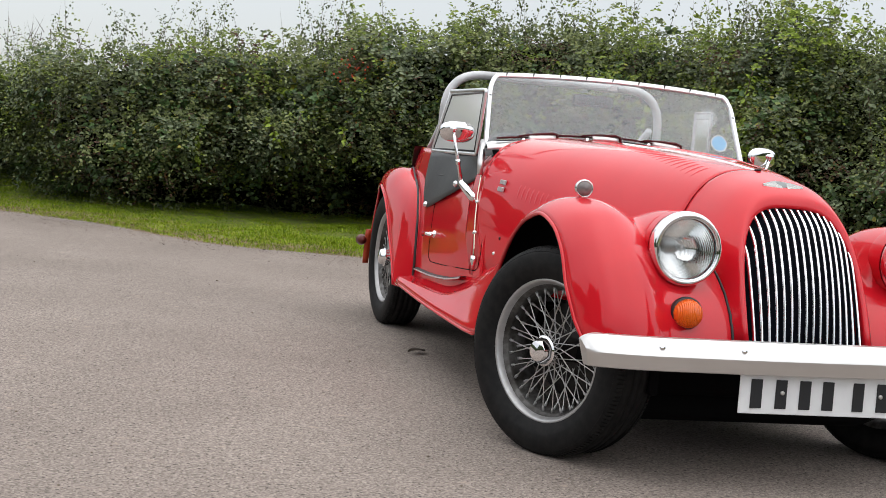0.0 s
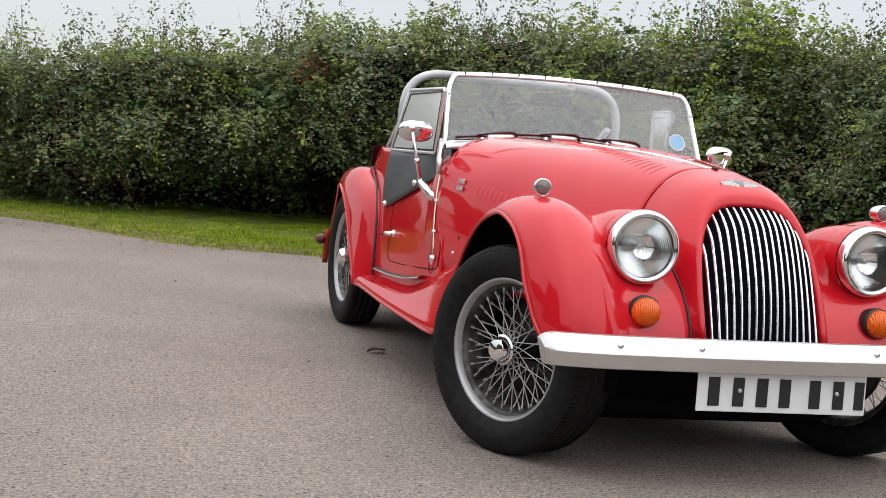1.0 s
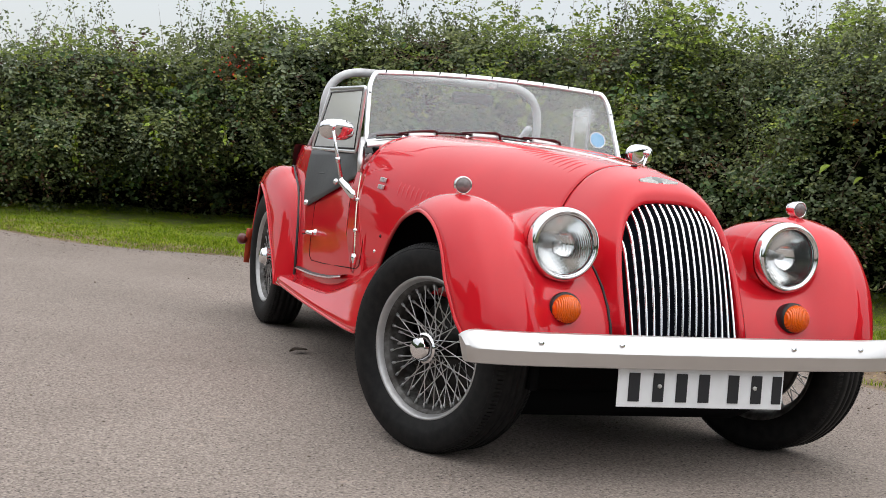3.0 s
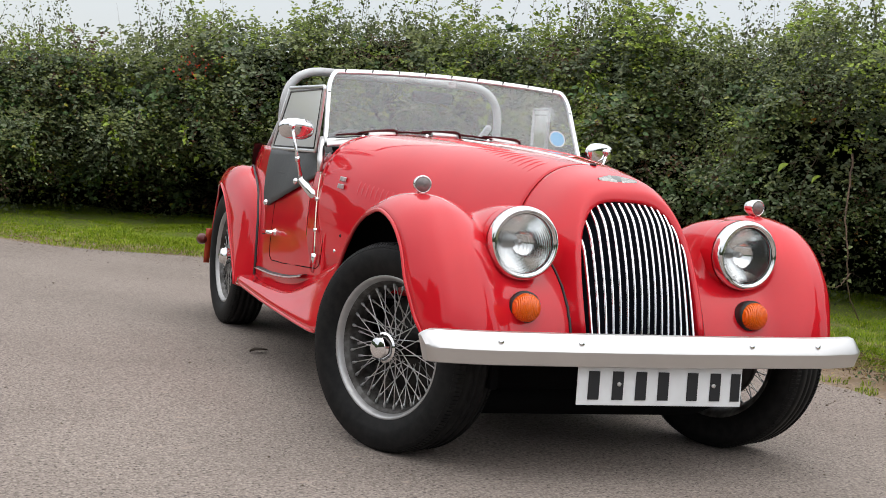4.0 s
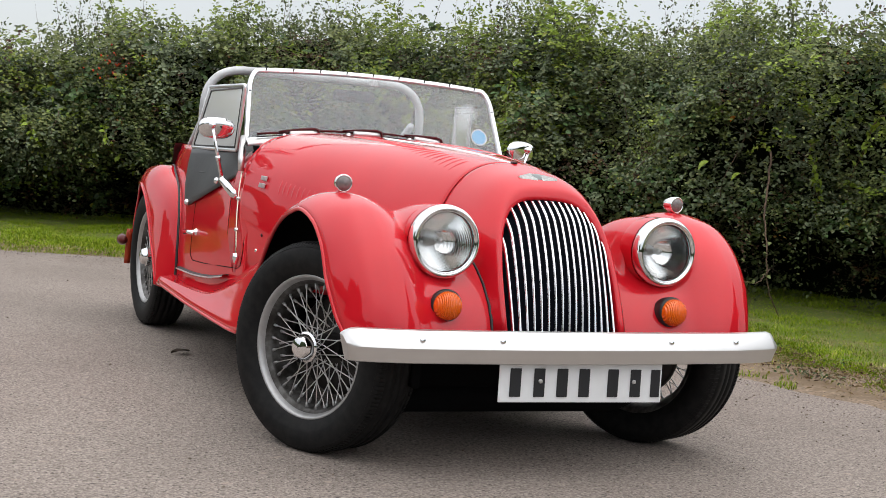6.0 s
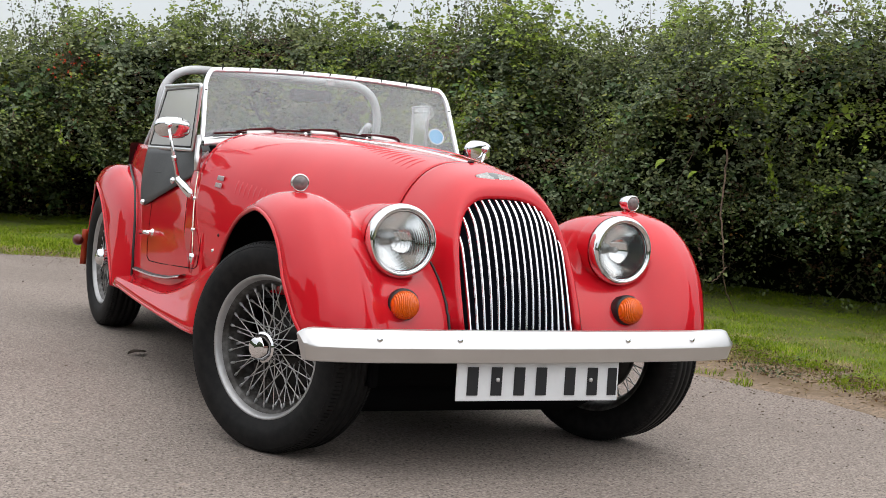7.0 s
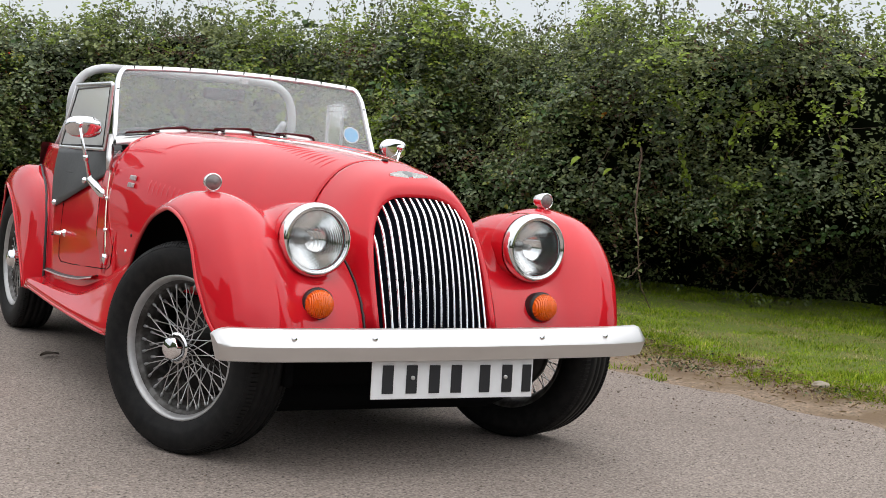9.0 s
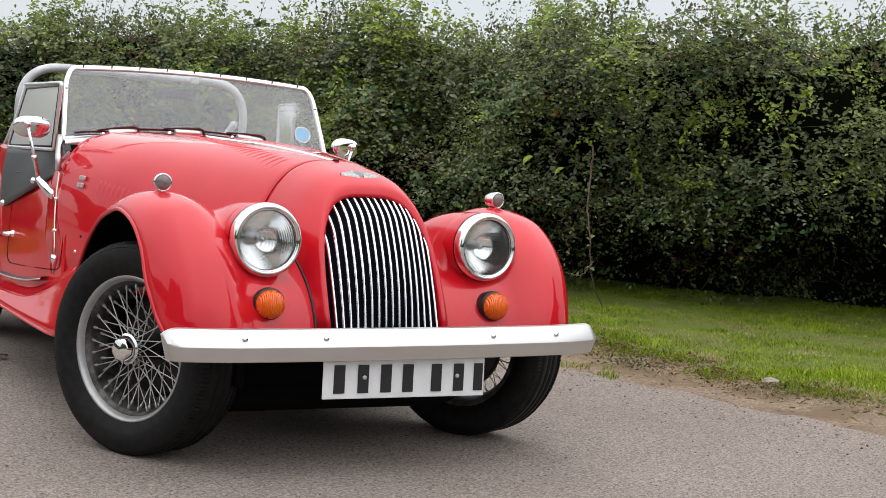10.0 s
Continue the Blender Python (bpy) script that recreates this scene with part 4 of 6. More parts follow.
def fluted(name):
    """A bright reflector seen through upright flutes."""
    m = material(name, (0.92, 0.92, 0.915), 0.08, 1.0)
    nt = m.node_tree
    tc = nt.nodes.new("ShaderNodeTexCoord")
    w = nt.nodes.new("ShaderNodeTexWave")
    w.wave_type, w.bands_direction = "BANDS", "X"
    w.inputs["Scale"].default_value, w.inputs["Distortion"].default_value = 90.0, 0.0
    nt.links.new(tc.outputs["Object"], w.inputs["Vector"])
    w2 = nt.nodes.new("ShaderNodeTexNoise")
    w2.inputs["Scale"].default_value = 45.0
    nt.links.new(tc.outputs["Object"], w2.inputs["Vector"])
    ad = nt.nodes.new("ShaderNodeMath")
    nt.links.new(w.outputs["Fac"], ad.inputs[0])
    nt.links.new(w2.outputs["Fac"], ad.inputs[1])
    bp = nt.nodes.new("ShaderNodeBump")
    bp.inputs["Strength"].default_value, bp.inputs["Distance"].default_value = 0.20, 0.0004
    nt.links.new(ad.outputs[0], bp.inputs["Height"])
    nt.links.new(bp.outputs["Normal"], nt.nodes["Principled BSDF"].inputs["Normal"])
    return m


def ribbed(mat, scale, depth):
    """Adds upright ribs to a moulded surface."""
    nt = mat.node_tree
    tc = nt.nodes.new("ShaderNodeTexCoord")
    w = nt.nodes.new("ShaderNodeTexWave")
    w.wave_type, w.bands_direction = "BANDS", "X"
    w.inputs["Scale"].default_value = scale
    nt.links.new(tc.outputs["Object"], w.inputs["Vector"])
    bp = nt.nodes.new("ShaderNodeBump")
    bp.inputs["Strength"].default_value, bp.inputs["Distance"].default_value = 1.0, depth
    nt.links.new(w.outputs["Fac"], bp.inputs["Height"])
    nt.links.new(bp.outputs["Normal"], nt.nodes["Principled BSDF"].inputs["Normal"])
    nt.links.new(bp.outputs["Normal"], nt.nodes["Principled BSDF"].inputs["Coat Normal"])


ribbed(M["amber"], 60, .002)
M["lamp_glass"] = glass("lamp_glass", (0.95, 0.96, 0.96), 0.03, veil=0.02)
M["reflector"] = fluted("lamp_reflector")
M["clear_pane"] = glass("clear_plastic_pane", (0.90, 0.92, 0.92), 0.05, veil=0.10)
# painted red reflection on the wipers, own colour of the bonnet button
M["maroon"] = material("maroon_metal", (0.07, 0.012, 0.014), 0.2, 0.6)
M["frame_metal"] = material("screen_frame_metal", (0.80, 0.815, 0.83), 0.34, 0.9, grain=(20, (0.72, 0.735, 0.75), 0.6))
M["alloy"] = material("dull_alloy", (0.55, 0.55, 0.55), 0.4, 0.9)
M["brassy"] = material("aged_chrome", (0.72, 0.62, 0.52), 0.25, 1.0)
M["flap"] = material("faded_red_paint", (0.42, 0.045, 0.012), 0.5)
M["milky"] = material("ribbed_lens", (0.20, 0.185, 0.18), 0.25, coat=0.5, grain=(90, (0.10, 0.09, 0.09), 0.8))
M["badge_metal"] = material("badge_metal", (0.55, 0.55, 0.54), 0.42, 0.8, grain=(140, (0.22, 0.22, 0.21), 0.9))
M["badge_grey"] = material("badge_enamel", (0.20, 0.22, 0.22), 0.35, 0.4)
M["drum"] = material("brake_drum_iron", (0.030, 0.028, 0.026), 0.5, 0.3, grain=(40, (0.014, 0.012, 0.011), 0.9))
# darker than the rim: shade inside the wheel is put into this colour
M["well"] = material("shade_toned_rim_well", (0.15, 0.147, 0.143), 0.45, 0.4, grain=(50, (0.06, 0.055, 0.05), 0.9), wear=(14, (0.03, 0.026, 0.023), 0.50, 0.66))
M["spoke"] = material("spoke_metal", (0.52, 0.515, 0.51), 0.30, 0.85)

for side in (1, -1):
    front_wing(side)
    nose_piping(side)
    headlamp(side)
    indicator(side)
    side_lamp(side)
    rear_wing(side)
    side_screen(side)
    wing_mirror(side)
    door_furniture(side)
    side_badge(side)
    bonnet_fixings(side)
nose_and_bonnet()
grille()
bonnet_badge()
bumper()
number_plate()
tub()
windscreen()
wipers()
roll_bar()
steering_wheel()
seats()
louvres()
wheels()


# ---- the place: tarmac, verge, hedge ----
VERGE = [(-2.45, 9.0), (-2.28, 4.0), (-2.12, .35), (-1.88, -.80), (-1.84, -1.3), (-1.95, -2.6), (-1.50, -4.2), (.05, -5.64), (.75, -5.88), (1.3, -6.3), (1.9, -7.15), (2.6, -7.7), (4.5, -9.2), (9.0, -13.0)]
HEDGE = [(-8.9, -.3), (-5.8, -2.65), (-4.95, -3.1), (-4.1, -4.3), (-3.0, -6.0), (-1.6, -7.5), (-.3, -8.3), (.7, -8.5), (1.45, -8.55), (1.90, -9.3), (2.25, -10.4), (2.7, -11.6), (4.4, -13.6), (9.0, -18.0)]


def curve_points(pts, step):
    """Points at even steps along a smooth line, with the way along it."""
    P = np.array(pts, float)
    s = np.concatenate([[0], np.cumsum(np.linalg.norm(np.diff(P, axis=0), axis=1))])
    t = np.arange(0, s[-1], step)
    x, y = pchip(s, P[:, 0], t), pchip(s, P[:, 1], t)
    d = np.stack([np.gradient(x), np.gradient(y)], -1)
    d /= np.linalg.norm(d, axis=1)[:, None]
    return np.stack([x, y], -1), d, t


def ground_material():
    m = bpy.data.materials.new("tarmac")
    m.use_nodes = True
    nt = m.node_tree
    b = nt.nodes["Principled BSDF"]
    b.inputs["Roughness"].default_value = 0.9
    tc = nt.nodes.new("ShaderNodeTexCoord")
    def noise_tex(scale, detail=3):
        n = nt.nodes.new("ShaderNodeTexNoise")
        n.inputs["Scale"].default_value, n.inputs["Detail"].default_value = scale, detail
        nt.links.new(tc.outputs["Object"], n.inputs["Vector"])
        return n.outputs["Fac"]
    def mix(a, b2, fac):
        x = nt.nodes.new("ShaderNodeMix")
        x.data_type = "RGBA"
        for sock, v in (("A", a), ("B", b2), ("Factor", fac)):
            if isinstance(v, tuple):
                x.inputs[sock].default_value = (*v, 1)
            elif isinstance(v, float):
                x.inputs[sock].default_value = v
            else:
                nt.links.new(v, x.inputs[sock])
        return x.outputs["Result"]
    def ramp(v, lo, hi):
        r = nt.nodes.new("ShaderNodeMapRange")
        r.inputs["From Min"].default_value, r.inputs["From Max"].default_value = lo, hi
        nt.links.new(v, r.inputs["Value"])
        return r.outputs["Result"]
    vor = nt.nodes.new("ShaderNodeTexVoronoi")
    vor.inputs["Scale"].default_value = 165
    nt.links.new(tc.outputs["Object"], vor.inputs["Vector"])
    chips = mix((0.125, 0.112, 0.101), (0.345, 0.317, 0.291), vor.outputs["Color"])
    c = mix(chips, (0.055, 0.045, 0.040), ramp(noise_tex(85, 2), .60, .68))
    c = mix(c, (0.06, 0.05, 0.045), ramp(noise_tex(34, 2), .69, .73))
    c = mix(c, (0.30, 0.265, 0.235), ramp(noise_tex(17, 3), .64, .72))
    big = mix((0.92, 0.86, 0.825), (1.10, 1.035, 1.0), ramp(noise_tex(1.1, 5), .35, .65))
    mul = nt.nodes.new('ShaderNodeMix')
    mul.data_type, mul.blend_type = 'RGBA', 'MULTIPLY'
    mul.inputs['Factor'].default_value = 1.0
    nt.links.new(c, mul.inputs['A'])
    nt.links.new(big, mul.inputs['B'])
    c = mul.outputs['Result']
    fine = nt.nodes.new('ShaderNodeMix')
    fine.data_type, fine.blend_type = 'RGBA', 'MULTIPLY'
    fine.inputs['Factor'].default_value = 1.0
    nt.links.new(c, fine.inputs['A'])
    nt.links.new(mix((0.82, 0.79, 0.775), (1.19, 1.17, 1.15), ramp(noise_tex(95, 3), .36, .64)), fine.inputs['B'])
    c = fine.outputs['Result']
    nt.links.new(c, b.inputs["Base Color"])
    bp = nt.nodes.new("ShaderNodeBump")
    bp.inputs["Strength"].default_value, bp.inputs["Distance"].default_value = 0.5, 0.004
    nt.links.new(vor.outputs["Distance"], bp.inputs["Height"])
    nt.links.new(bp.outputs["Normal"], b.inputs["Normal"])
    return m


def leaf_material(name, dark, light, yellow, rough=0.40, spec=0.32, mottling=70.0):
    m = bpy.data.materials.new(name)
    m.use_nodes = True
    nt = m.node_tree
    b = nt.nodes["Principled BSDF"]
    b.inputs["Roughness"].default_value = rough
    b.inputs["Specular IOR Level"].default_value = spec
    geo = nt.nodes.new("ShaderNodeNewGeometry")
    rp = nt.nodes.new("ShaderNodeValToRGB")
    rp.color_ramp.elements[0].color = (*dark, 1)
    rp.color_ramp.elements[1].position, rp.color_ramp.elements[1].color = 0.90, (*light, 1)
    e = rp.color_ramp.elements.new(0.97)
    e.color = (*yellow, 1)
    nt.links.new(geo.outputs["Random Per Island"], rp.inputs["Fac"])
    tc = nt.nodes.new("ShaderNodeTexCoord")
    mottle = nt.nodes.new("ShaderNodeTexNoise")
    mottle.inputs["Scale"].default_value, mottle.inputs["Detail"].default_value = mottling, 3
    nt.links.new(tc.outputs["Object"], mottle.inputs["Vector"])
    mr = nt.nodes.new("ShaderNodeMapRange")
    mr.inputs["From Min"].default_value, mr.inputs["From Max"].default_value = 0.3, 0.7
    mr.inputs["To Min"].default_value, mr.inputs["To Max"].default_value = 0.62, 1.38
    nt.links.new(mottle.outputs["Fac"], mr.inputs["Value"])
    vm = nt.nodes.new("ShaderNodeVectorMath")
    vm.operation = "SCALE"
    nt.links.new(rp.outputs["Color"], vm.inputs[0])
    nt.links.new(mr.outputs["Result"], vm.inputs["Scale"])
    nt.links.new(vm.outputs["Vector"], b.inputs["Base Color"])
    tr = nt.nodes.new("ShaderNodeBsdfTranslucent")
    nt.links.new(rp.outputs["Color"], tr.inputs["Color"])
    mx = nt.nodes.new("ShaderNodeMixShader")
    mx.inputs[0].default_value = 0.18
    nt.links.new(b.outputs[0], mx.inputs[1])
    nt.links.new(tr.outputs[0], mx.inputs[2])
    nt.links.new(mx.outputs[0], nt.nodes["Material Output"].inputs["Surface"])
    return m


def soft_noise(x, y, seed):
    """Smooth values in about -1..1 over a plane, for numpy arrays."""
    rng = np.random.default_rng(seed)
    g = rng.uniform(-1, 1, (64, 64))
    xi, yi = np.floor(x).astype(int), np.floor(y).astype(int)
    fx, fy = x - xi, y - yi
    fx, fy = fx * fx * (3 - 2 * fx), fy * fy * (3 - 2 * fy)
    a, b = g[xi % 64, yi % 64], g[(xi + 1) % 64, yi % 64]
    c, d = g[xi % 64, (yi + 1) % 64], g[(xi + 1) % 64, (yi + 1) % 64]
    return (a * (1 - fx) + b * fx) * (1 - fy) + (c * (1 - fx) + d * fx) * fy


def raw_mesh(name, verts, loops_per_face, idx):
    """A mesh from numpy arrays, all faces with the same number of corners."""
    me = bpy.data.meshes.new(name)
    n = len(idx) // loops_per_face
    me.vertices.add(len(verts))
    me.vertices.foreach_set("co", np.ascontiguousarray(verts, dtype=np.float32).ravel())
    me.loops.add(len(idx))
    me.loops.foreach_set("vertex_index", np.ascontiguousarray(idx, dtype=np.int32))
    me.polygons.add(n)
    me.polygons.foreach_set("loop_start", np.arange(0, n * loops_per_face, loops_per_face, dtype=np.int32))
    me.update(calc_edges=True)
    return me


def leaves_mesh(name, base, way, up, size, width=0.62, fold=0.25, full=False):
    """Folded leaves: base point, way of the tip, upper side. full: six corners in place of four."""
    n = len(base)
    way = way / np.linalg.norm(way, axis=1)[:, None]
    side = np.cross(way, up)
    side /= np.linalg.norm(side, axis=1)[:, None] + 1e-9
    nrm = np.cross(side, way)
    L = size[:, None]
    lift = nrm * L * fold * .3
    tip = base + way * L - nrm * L * .12
    k = np.arange(n)[:, None]
    if full:
        m1, m2, w1, w2 = base + way * L * .26, base + way * L * .66, side * L * width * .46, side * L * width * .42
        v = np.stack([base, m1 - w1 + lift, m2 - w2 + lift * .8, tip, m2 + w2 + lift * .8, m1 + w1 + lift], 1).reshape(-1, 3)
        k = k * 6
        idx = np.concatenate([k, k + 1, k + 2, k, k + 2, k + 3, k, k + 3, k + 4, k, k + 4, k + 5], 1).ravel()
    else:
        mid = base + way * L * .48
        v = np.stack([base, mid - side * L * width / 2 + lift, tip, mid + side * L * width / 2 + lift], 1).reshape(-1, 3)
        k = k * 4
        idx = np.concatenate([k, k + 1, k + 2, k, k + 2, k + 3], 1).ravel()
    return raw_mesh(name, v, 3, idx)


def ground():
    # one sheet to the horizon, with a little fall and rise
    n = 90
    e = np.sign(np.linspace(-1, 1, n)) * (np.abs(np.linspace(-1, 1, n)) ** 3.2) * 600
    X, Y = np.meshgrid(e, e - 2, indexing="ij")
    P = np.stack([X, Y, np.zeros_like(X)], -1)
    g = part("ground", grid_mesh("ground", P), ground_material(), None)
    tagged(g, label="pale grey worn tarmac with small stone chips", category="ground", kind="structure")
    # the verge: soil and turf, from the tarmac's edge to behind the hedge
    A, d, t = curve_points(VERGE, .08)
    B, _, tb = curve_points(HEDGE, .08)
    reach = np.array([np.linalg.norm(B - a, axis=1).min() for a in A])
    reach = np.convolve(np.pad(reach, 15, mode="edge"), np.ones(31) / 31, "valid")
    B = A + np.stack([d[:, 1], -d[:, 0]], -1) * (reach * 1.15 + .8)[:, None]
    rows = []
    for i in range(len(A)):
        away = np.array([d[i][1], -d[i][0]])
        wob = .10 * soft_noise(np.array([t[i] * 1.1]), np.array([0.5]), 5)[0] + .05 * soft_noise(np.array([t[i] * 4]), np.array([2.5]), 6)[0] + .02 * soft_noise(np.array([t[i] * 11]), np.array([4.5]), 8)[0]
        row = []
        E0 = A[i] + away * wob
        far_p = E0 + away * .55
        for k, w in enumerate((0, .03, .08, .16, .26, .40, .55)):
            p = E0 + away * w
            row.append((p[0], p[1], -.002 + .022 * min(w / .35, 1) + .006 * soft_noise(p[:1] * 6, p[1:] * 6, 7)[0] * min(w / .1, 1)))
        for u in np.linspace(0, 1, 15)[1:]:
            p = far_p + (B[i] - far_p) * u
            row.append((p[0], p[1], .021 + .03 * u + .010 * soft_noise(p[:1] * 3, p[1:] * 3, 7)[0] * min(u / .1, 1)))
        rows.append(row)
    vg = part("verge", grid_mesh("verge", rows), M["soil"], None)
    turf = []
    for row in rows:
        lift = [.016 * soft_noise(np.array([x * 7]), np.array([y * 7]), 12)[0] + .010 * soft_noise(np.array([x * 19]), np.array([y * 19]), 13)[0] for x, y, z in row[5:]]
        turf.append([(x, y, z + (-.014, -.006, 0.0)[min(k, 2)] + .004 * min(k, 5) / 5 + lift[k] * .30 + (.004 if k >= 4 else 0)) for k, (x, y, z) in enumerate(row[5:])])
    tf = part("turf", grid_mesh("turf", turf), M["turf"], None)
    tagged(tf, label="mossy turf under the verge grass", category="turf", kind="structure")
    for sheet in (vg, tf):
        sheet.data.polygons.foreach_set("use_smooth", [False] * len(sheet.data.polygons))
    tagged(vg, label="earth verge with worn edge beside the tarmac", category="verge", kind="structure")
    return np.array(rows)


M["soil"] = material("verge_soil", (0.31, 0.222, 0.15), 0.95, grain=(70, (0.13, 0.10, 0.07), 0.95), wear=(5.0, (0.155, 0.105, 0.06), 0.44, 0.60), bump=0.8, bump_scale=60)
M["turf"] = material("turf", (0.085, 0.13, 0.012), 0.95, grain=(35, (0.13, 0.135, 0.025), 0.9), wear=(2.6, (0.17, 0.145, 0.05), 0.58, 0.72), bump=0.8, bump_scale=70)
M["grass"] = leaf_material("grass_blades", (0.098, 0.178, 0.007), (0.29, 0.39, 0.025), (0.46, 0.43, 0.10), 0.6, 0.05, 6.0)
M["dry_grass"] = leaf_material("dry_grass_blades", (0.20, 0.19, 0.06), (0.42, 0.36, 0.18), (0.50, 0.42, 0.25), 0.7, 0.05, 9.0)
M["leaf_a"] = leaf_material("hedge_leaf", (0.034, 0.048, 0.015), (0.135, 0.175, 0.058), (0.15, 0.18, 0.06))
# paler than hedge_leaf: the daylight on outer and top leaves is in this colour
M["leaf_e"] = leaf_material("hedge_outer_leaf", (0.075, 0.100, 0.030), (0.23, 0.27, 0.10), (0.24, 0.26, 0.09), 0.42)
M["leaf_g"] = leaf_material("hedge_grey_leaf", (0.070, 0.095, 0.046), (0.21, 0.255, 0.14), (0.20, 0.20, 0.09), 0.4)
M["leaf_b"] = leaf_material("hedge_shoot_leaf", (0.10, 0.145, 0.018), (0.24, 0.32, 0.045), (0.32, 0.34, 0.06))
M["lime_leaf"] = leaf_material("lime_leaf", (0.17, 0.25, 0.025), (0.30, 0.40, 0.05), (0.3, 0.33, 0.06), 0.4)
M["leaf_c"] = leaf_material("hedge_brown_leaf", (0.045, 0.022, 0.012), (0.11, 0.055, 0.03), (0.20, 0.10, 0.02))
M["leaf_d"] = leaf_material("bramble_leaf", (0.034, 0.057, 0.018), (0.09, 0.165, 0.05), (0.25, 0.24, 0.03), 0.38)
M["twig"] = material("twig_bark", (0.10, 0.075, 0.055), 0.85, grain=(40, (0.05, 0.035, 0.025), 0.9))
# near-black: the shade deep inside the hedge is put into the colour
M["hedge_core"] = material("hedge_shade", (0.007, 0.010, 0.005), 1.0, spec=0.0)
M["berry"] = material("berries", (0.55, 0.075, 0.015), 0.35, grain=(60, (0.55, 0.04, 0.01), 0.8))


def grass(rows):
    rng = np.random.default_rng(11)
    n, k = rows.shape[:2]
    N = 560000
    # blades spread evenly over the part of the verge that lies open to view
    du = np.linalg.norm(rows[1:, :-1] - rows[:-1, :-1], axis=-1)
    dv = np.linalg.norm(rows[:-1, 1:] - rows[:-1, :-1], axis=-1)
    c = rows[:-1, :-1]
    area = du * dv * ((c[..., 1] < .8) & (c[..., 0] > -7.2) & (c[..., 0] < 4.6))
    cell = rng.choice(area.size, N, p=area.ravel() / area.sum())
    i, j = cell // area.shape[1], cell % area.shape[1]
    f, e = rng.uniform(0, 1, N)[:, None], rng.uniform(0, 1, N)[:, None]
    j0 = j + f[:, 0]
    p = (rows[i, j] * (1 - f) + rows[i, j + 1] * f) * (1 - e) + (rows[i + 1, j] * (1 - f) + rows[i + 1, j + 1] * f) * e
    patch = soft_noise(p[:, 0] * 1.6, p[:, 1] * 1.6, 3) + .6 * soft_noise(p[:, 0] * 5, p[:, 1] * 5, 4)
    bare = np.clip((-.9 - p[:, 0]) / .7, 0, 1)
    near_edge = np.clip((j0 - .5 - 3.4 * bare) / (6.5 - 2.9 * bare) * (1 + 2 * (1 - bare)), 0, 1)
    sward = patch + .35 * soft_noise(p[:, 0] * 11, p[:, 1] * 11, 18) > 1.1 - 2.75 * near_edge
    stray = (rng.uniform(0, 1, N) < .14) & (near_edge > .05) & ~sward
    keep = sward | stray
    p, patch, stray = p[keep], patch[keep], stray[keep]
    fringe = 1 - np.clip(near_edge[keep] * 1.3, 0, 1)
    tall = soft_noise(p[:, 0] * 2.3, p[:, 1] * 2.3, 15)

    def blades(name, q, patch, tall, mat, label):
        N = len(q)
        h = rng.uniform(.007, .023, N) * (1 + .3 * patch) * (1 + .9 * np.clip(tall - .1, 0, 1))
        a = rng.uniform(0, 2 * np.pi, N)
        lean = np.stack([np.cos(a), np.sin(a), np.zeros(N)], -1)
        side = np.stack([-np.sin(a), np.cos(a), np.zeros(N)], -1) * rng.uniform(.0010, .0022, N)[:, None]
        up = np.array([0, 0, 1.0])
        w = rng.uniform(.3, 1.6, N)[:, None]
        mid = q + up * h[:, None] * .6 + lean * h[:, None] * w * .3
        tip = q + up * h[:, None] + lean * h[:, None] * w
        v = np.stack([q - side, q + side, mid + side * .8, tip, mid - side * .8], 1).reshape(-1, 3)
        b = np.arange(N)[:, None] * 5
        idx = np.concatenate([b, b + 1, b + 2, b, b + 2, b + 4, b + 4, b + 2, b + 3], 1).ravel()
        g = part(name, raw_mesh(name, v, 3, idx), mat, None)
        tagged(g, label=label, category="grass", kind="stuff")

    dry = soft_noise(p[:, 0] * 2.9 + 3, p[:, 1] * 2.9, 16) + .5 * soft_noise(p[:, 0] * 8, p[:, 1] * 8, 17) + .55 * fringe + rng.normal(0, .30, len(p)) > np.where(p[:, 1] < -3.5, 1.15, .55)
    dry |= stray
    blades("grass", p[~dry], patch[~dry], tall[~dry], M["grass"], "short green verge grass")
    blades("dry_grass", p[dry], patch[dry], tall[dry] - .4, M["dry_grass"], "dry straw-coloured grass in patches on the verge")


def hedge_front(s, z):
    """How far the hedge's face stands out from its foot, and how high it grows."""
    bulge = .52 * smooth01((z - .12) / .62) - .12 * smooth01(z / .12) * (1 - smooth01((z - .3) / .3)) - .34 * np.clip((z - .78) / .95, 0, 1.4) ** 1.3
    under = np.clip(1 - np.abs(s - 11.4) / 2.3, 0, 1) + np.clip((5.6 - s) / 1.5, 0, 1)
    bulge = bulge - .46 * smooth01(under * 1.4) * (1 - smooth01((z - .30) / .65))
    lean = np.clip((7.4 - s) / 1.6, 0, 1)
    bulge = bulge + lean * (.34 * np.clip((z - .78) / .95, 0, 1.4) ** 1.3 + .34 * smooth01((z - .75) / .75))
    return bulge + .24 * soft_noise(s * .9, z * 1.2, 21) + .26 * soft_noise(s * 2.4, z * 2.6, 22) + .14 * soft_noise(s * 5, z * 5, 23)


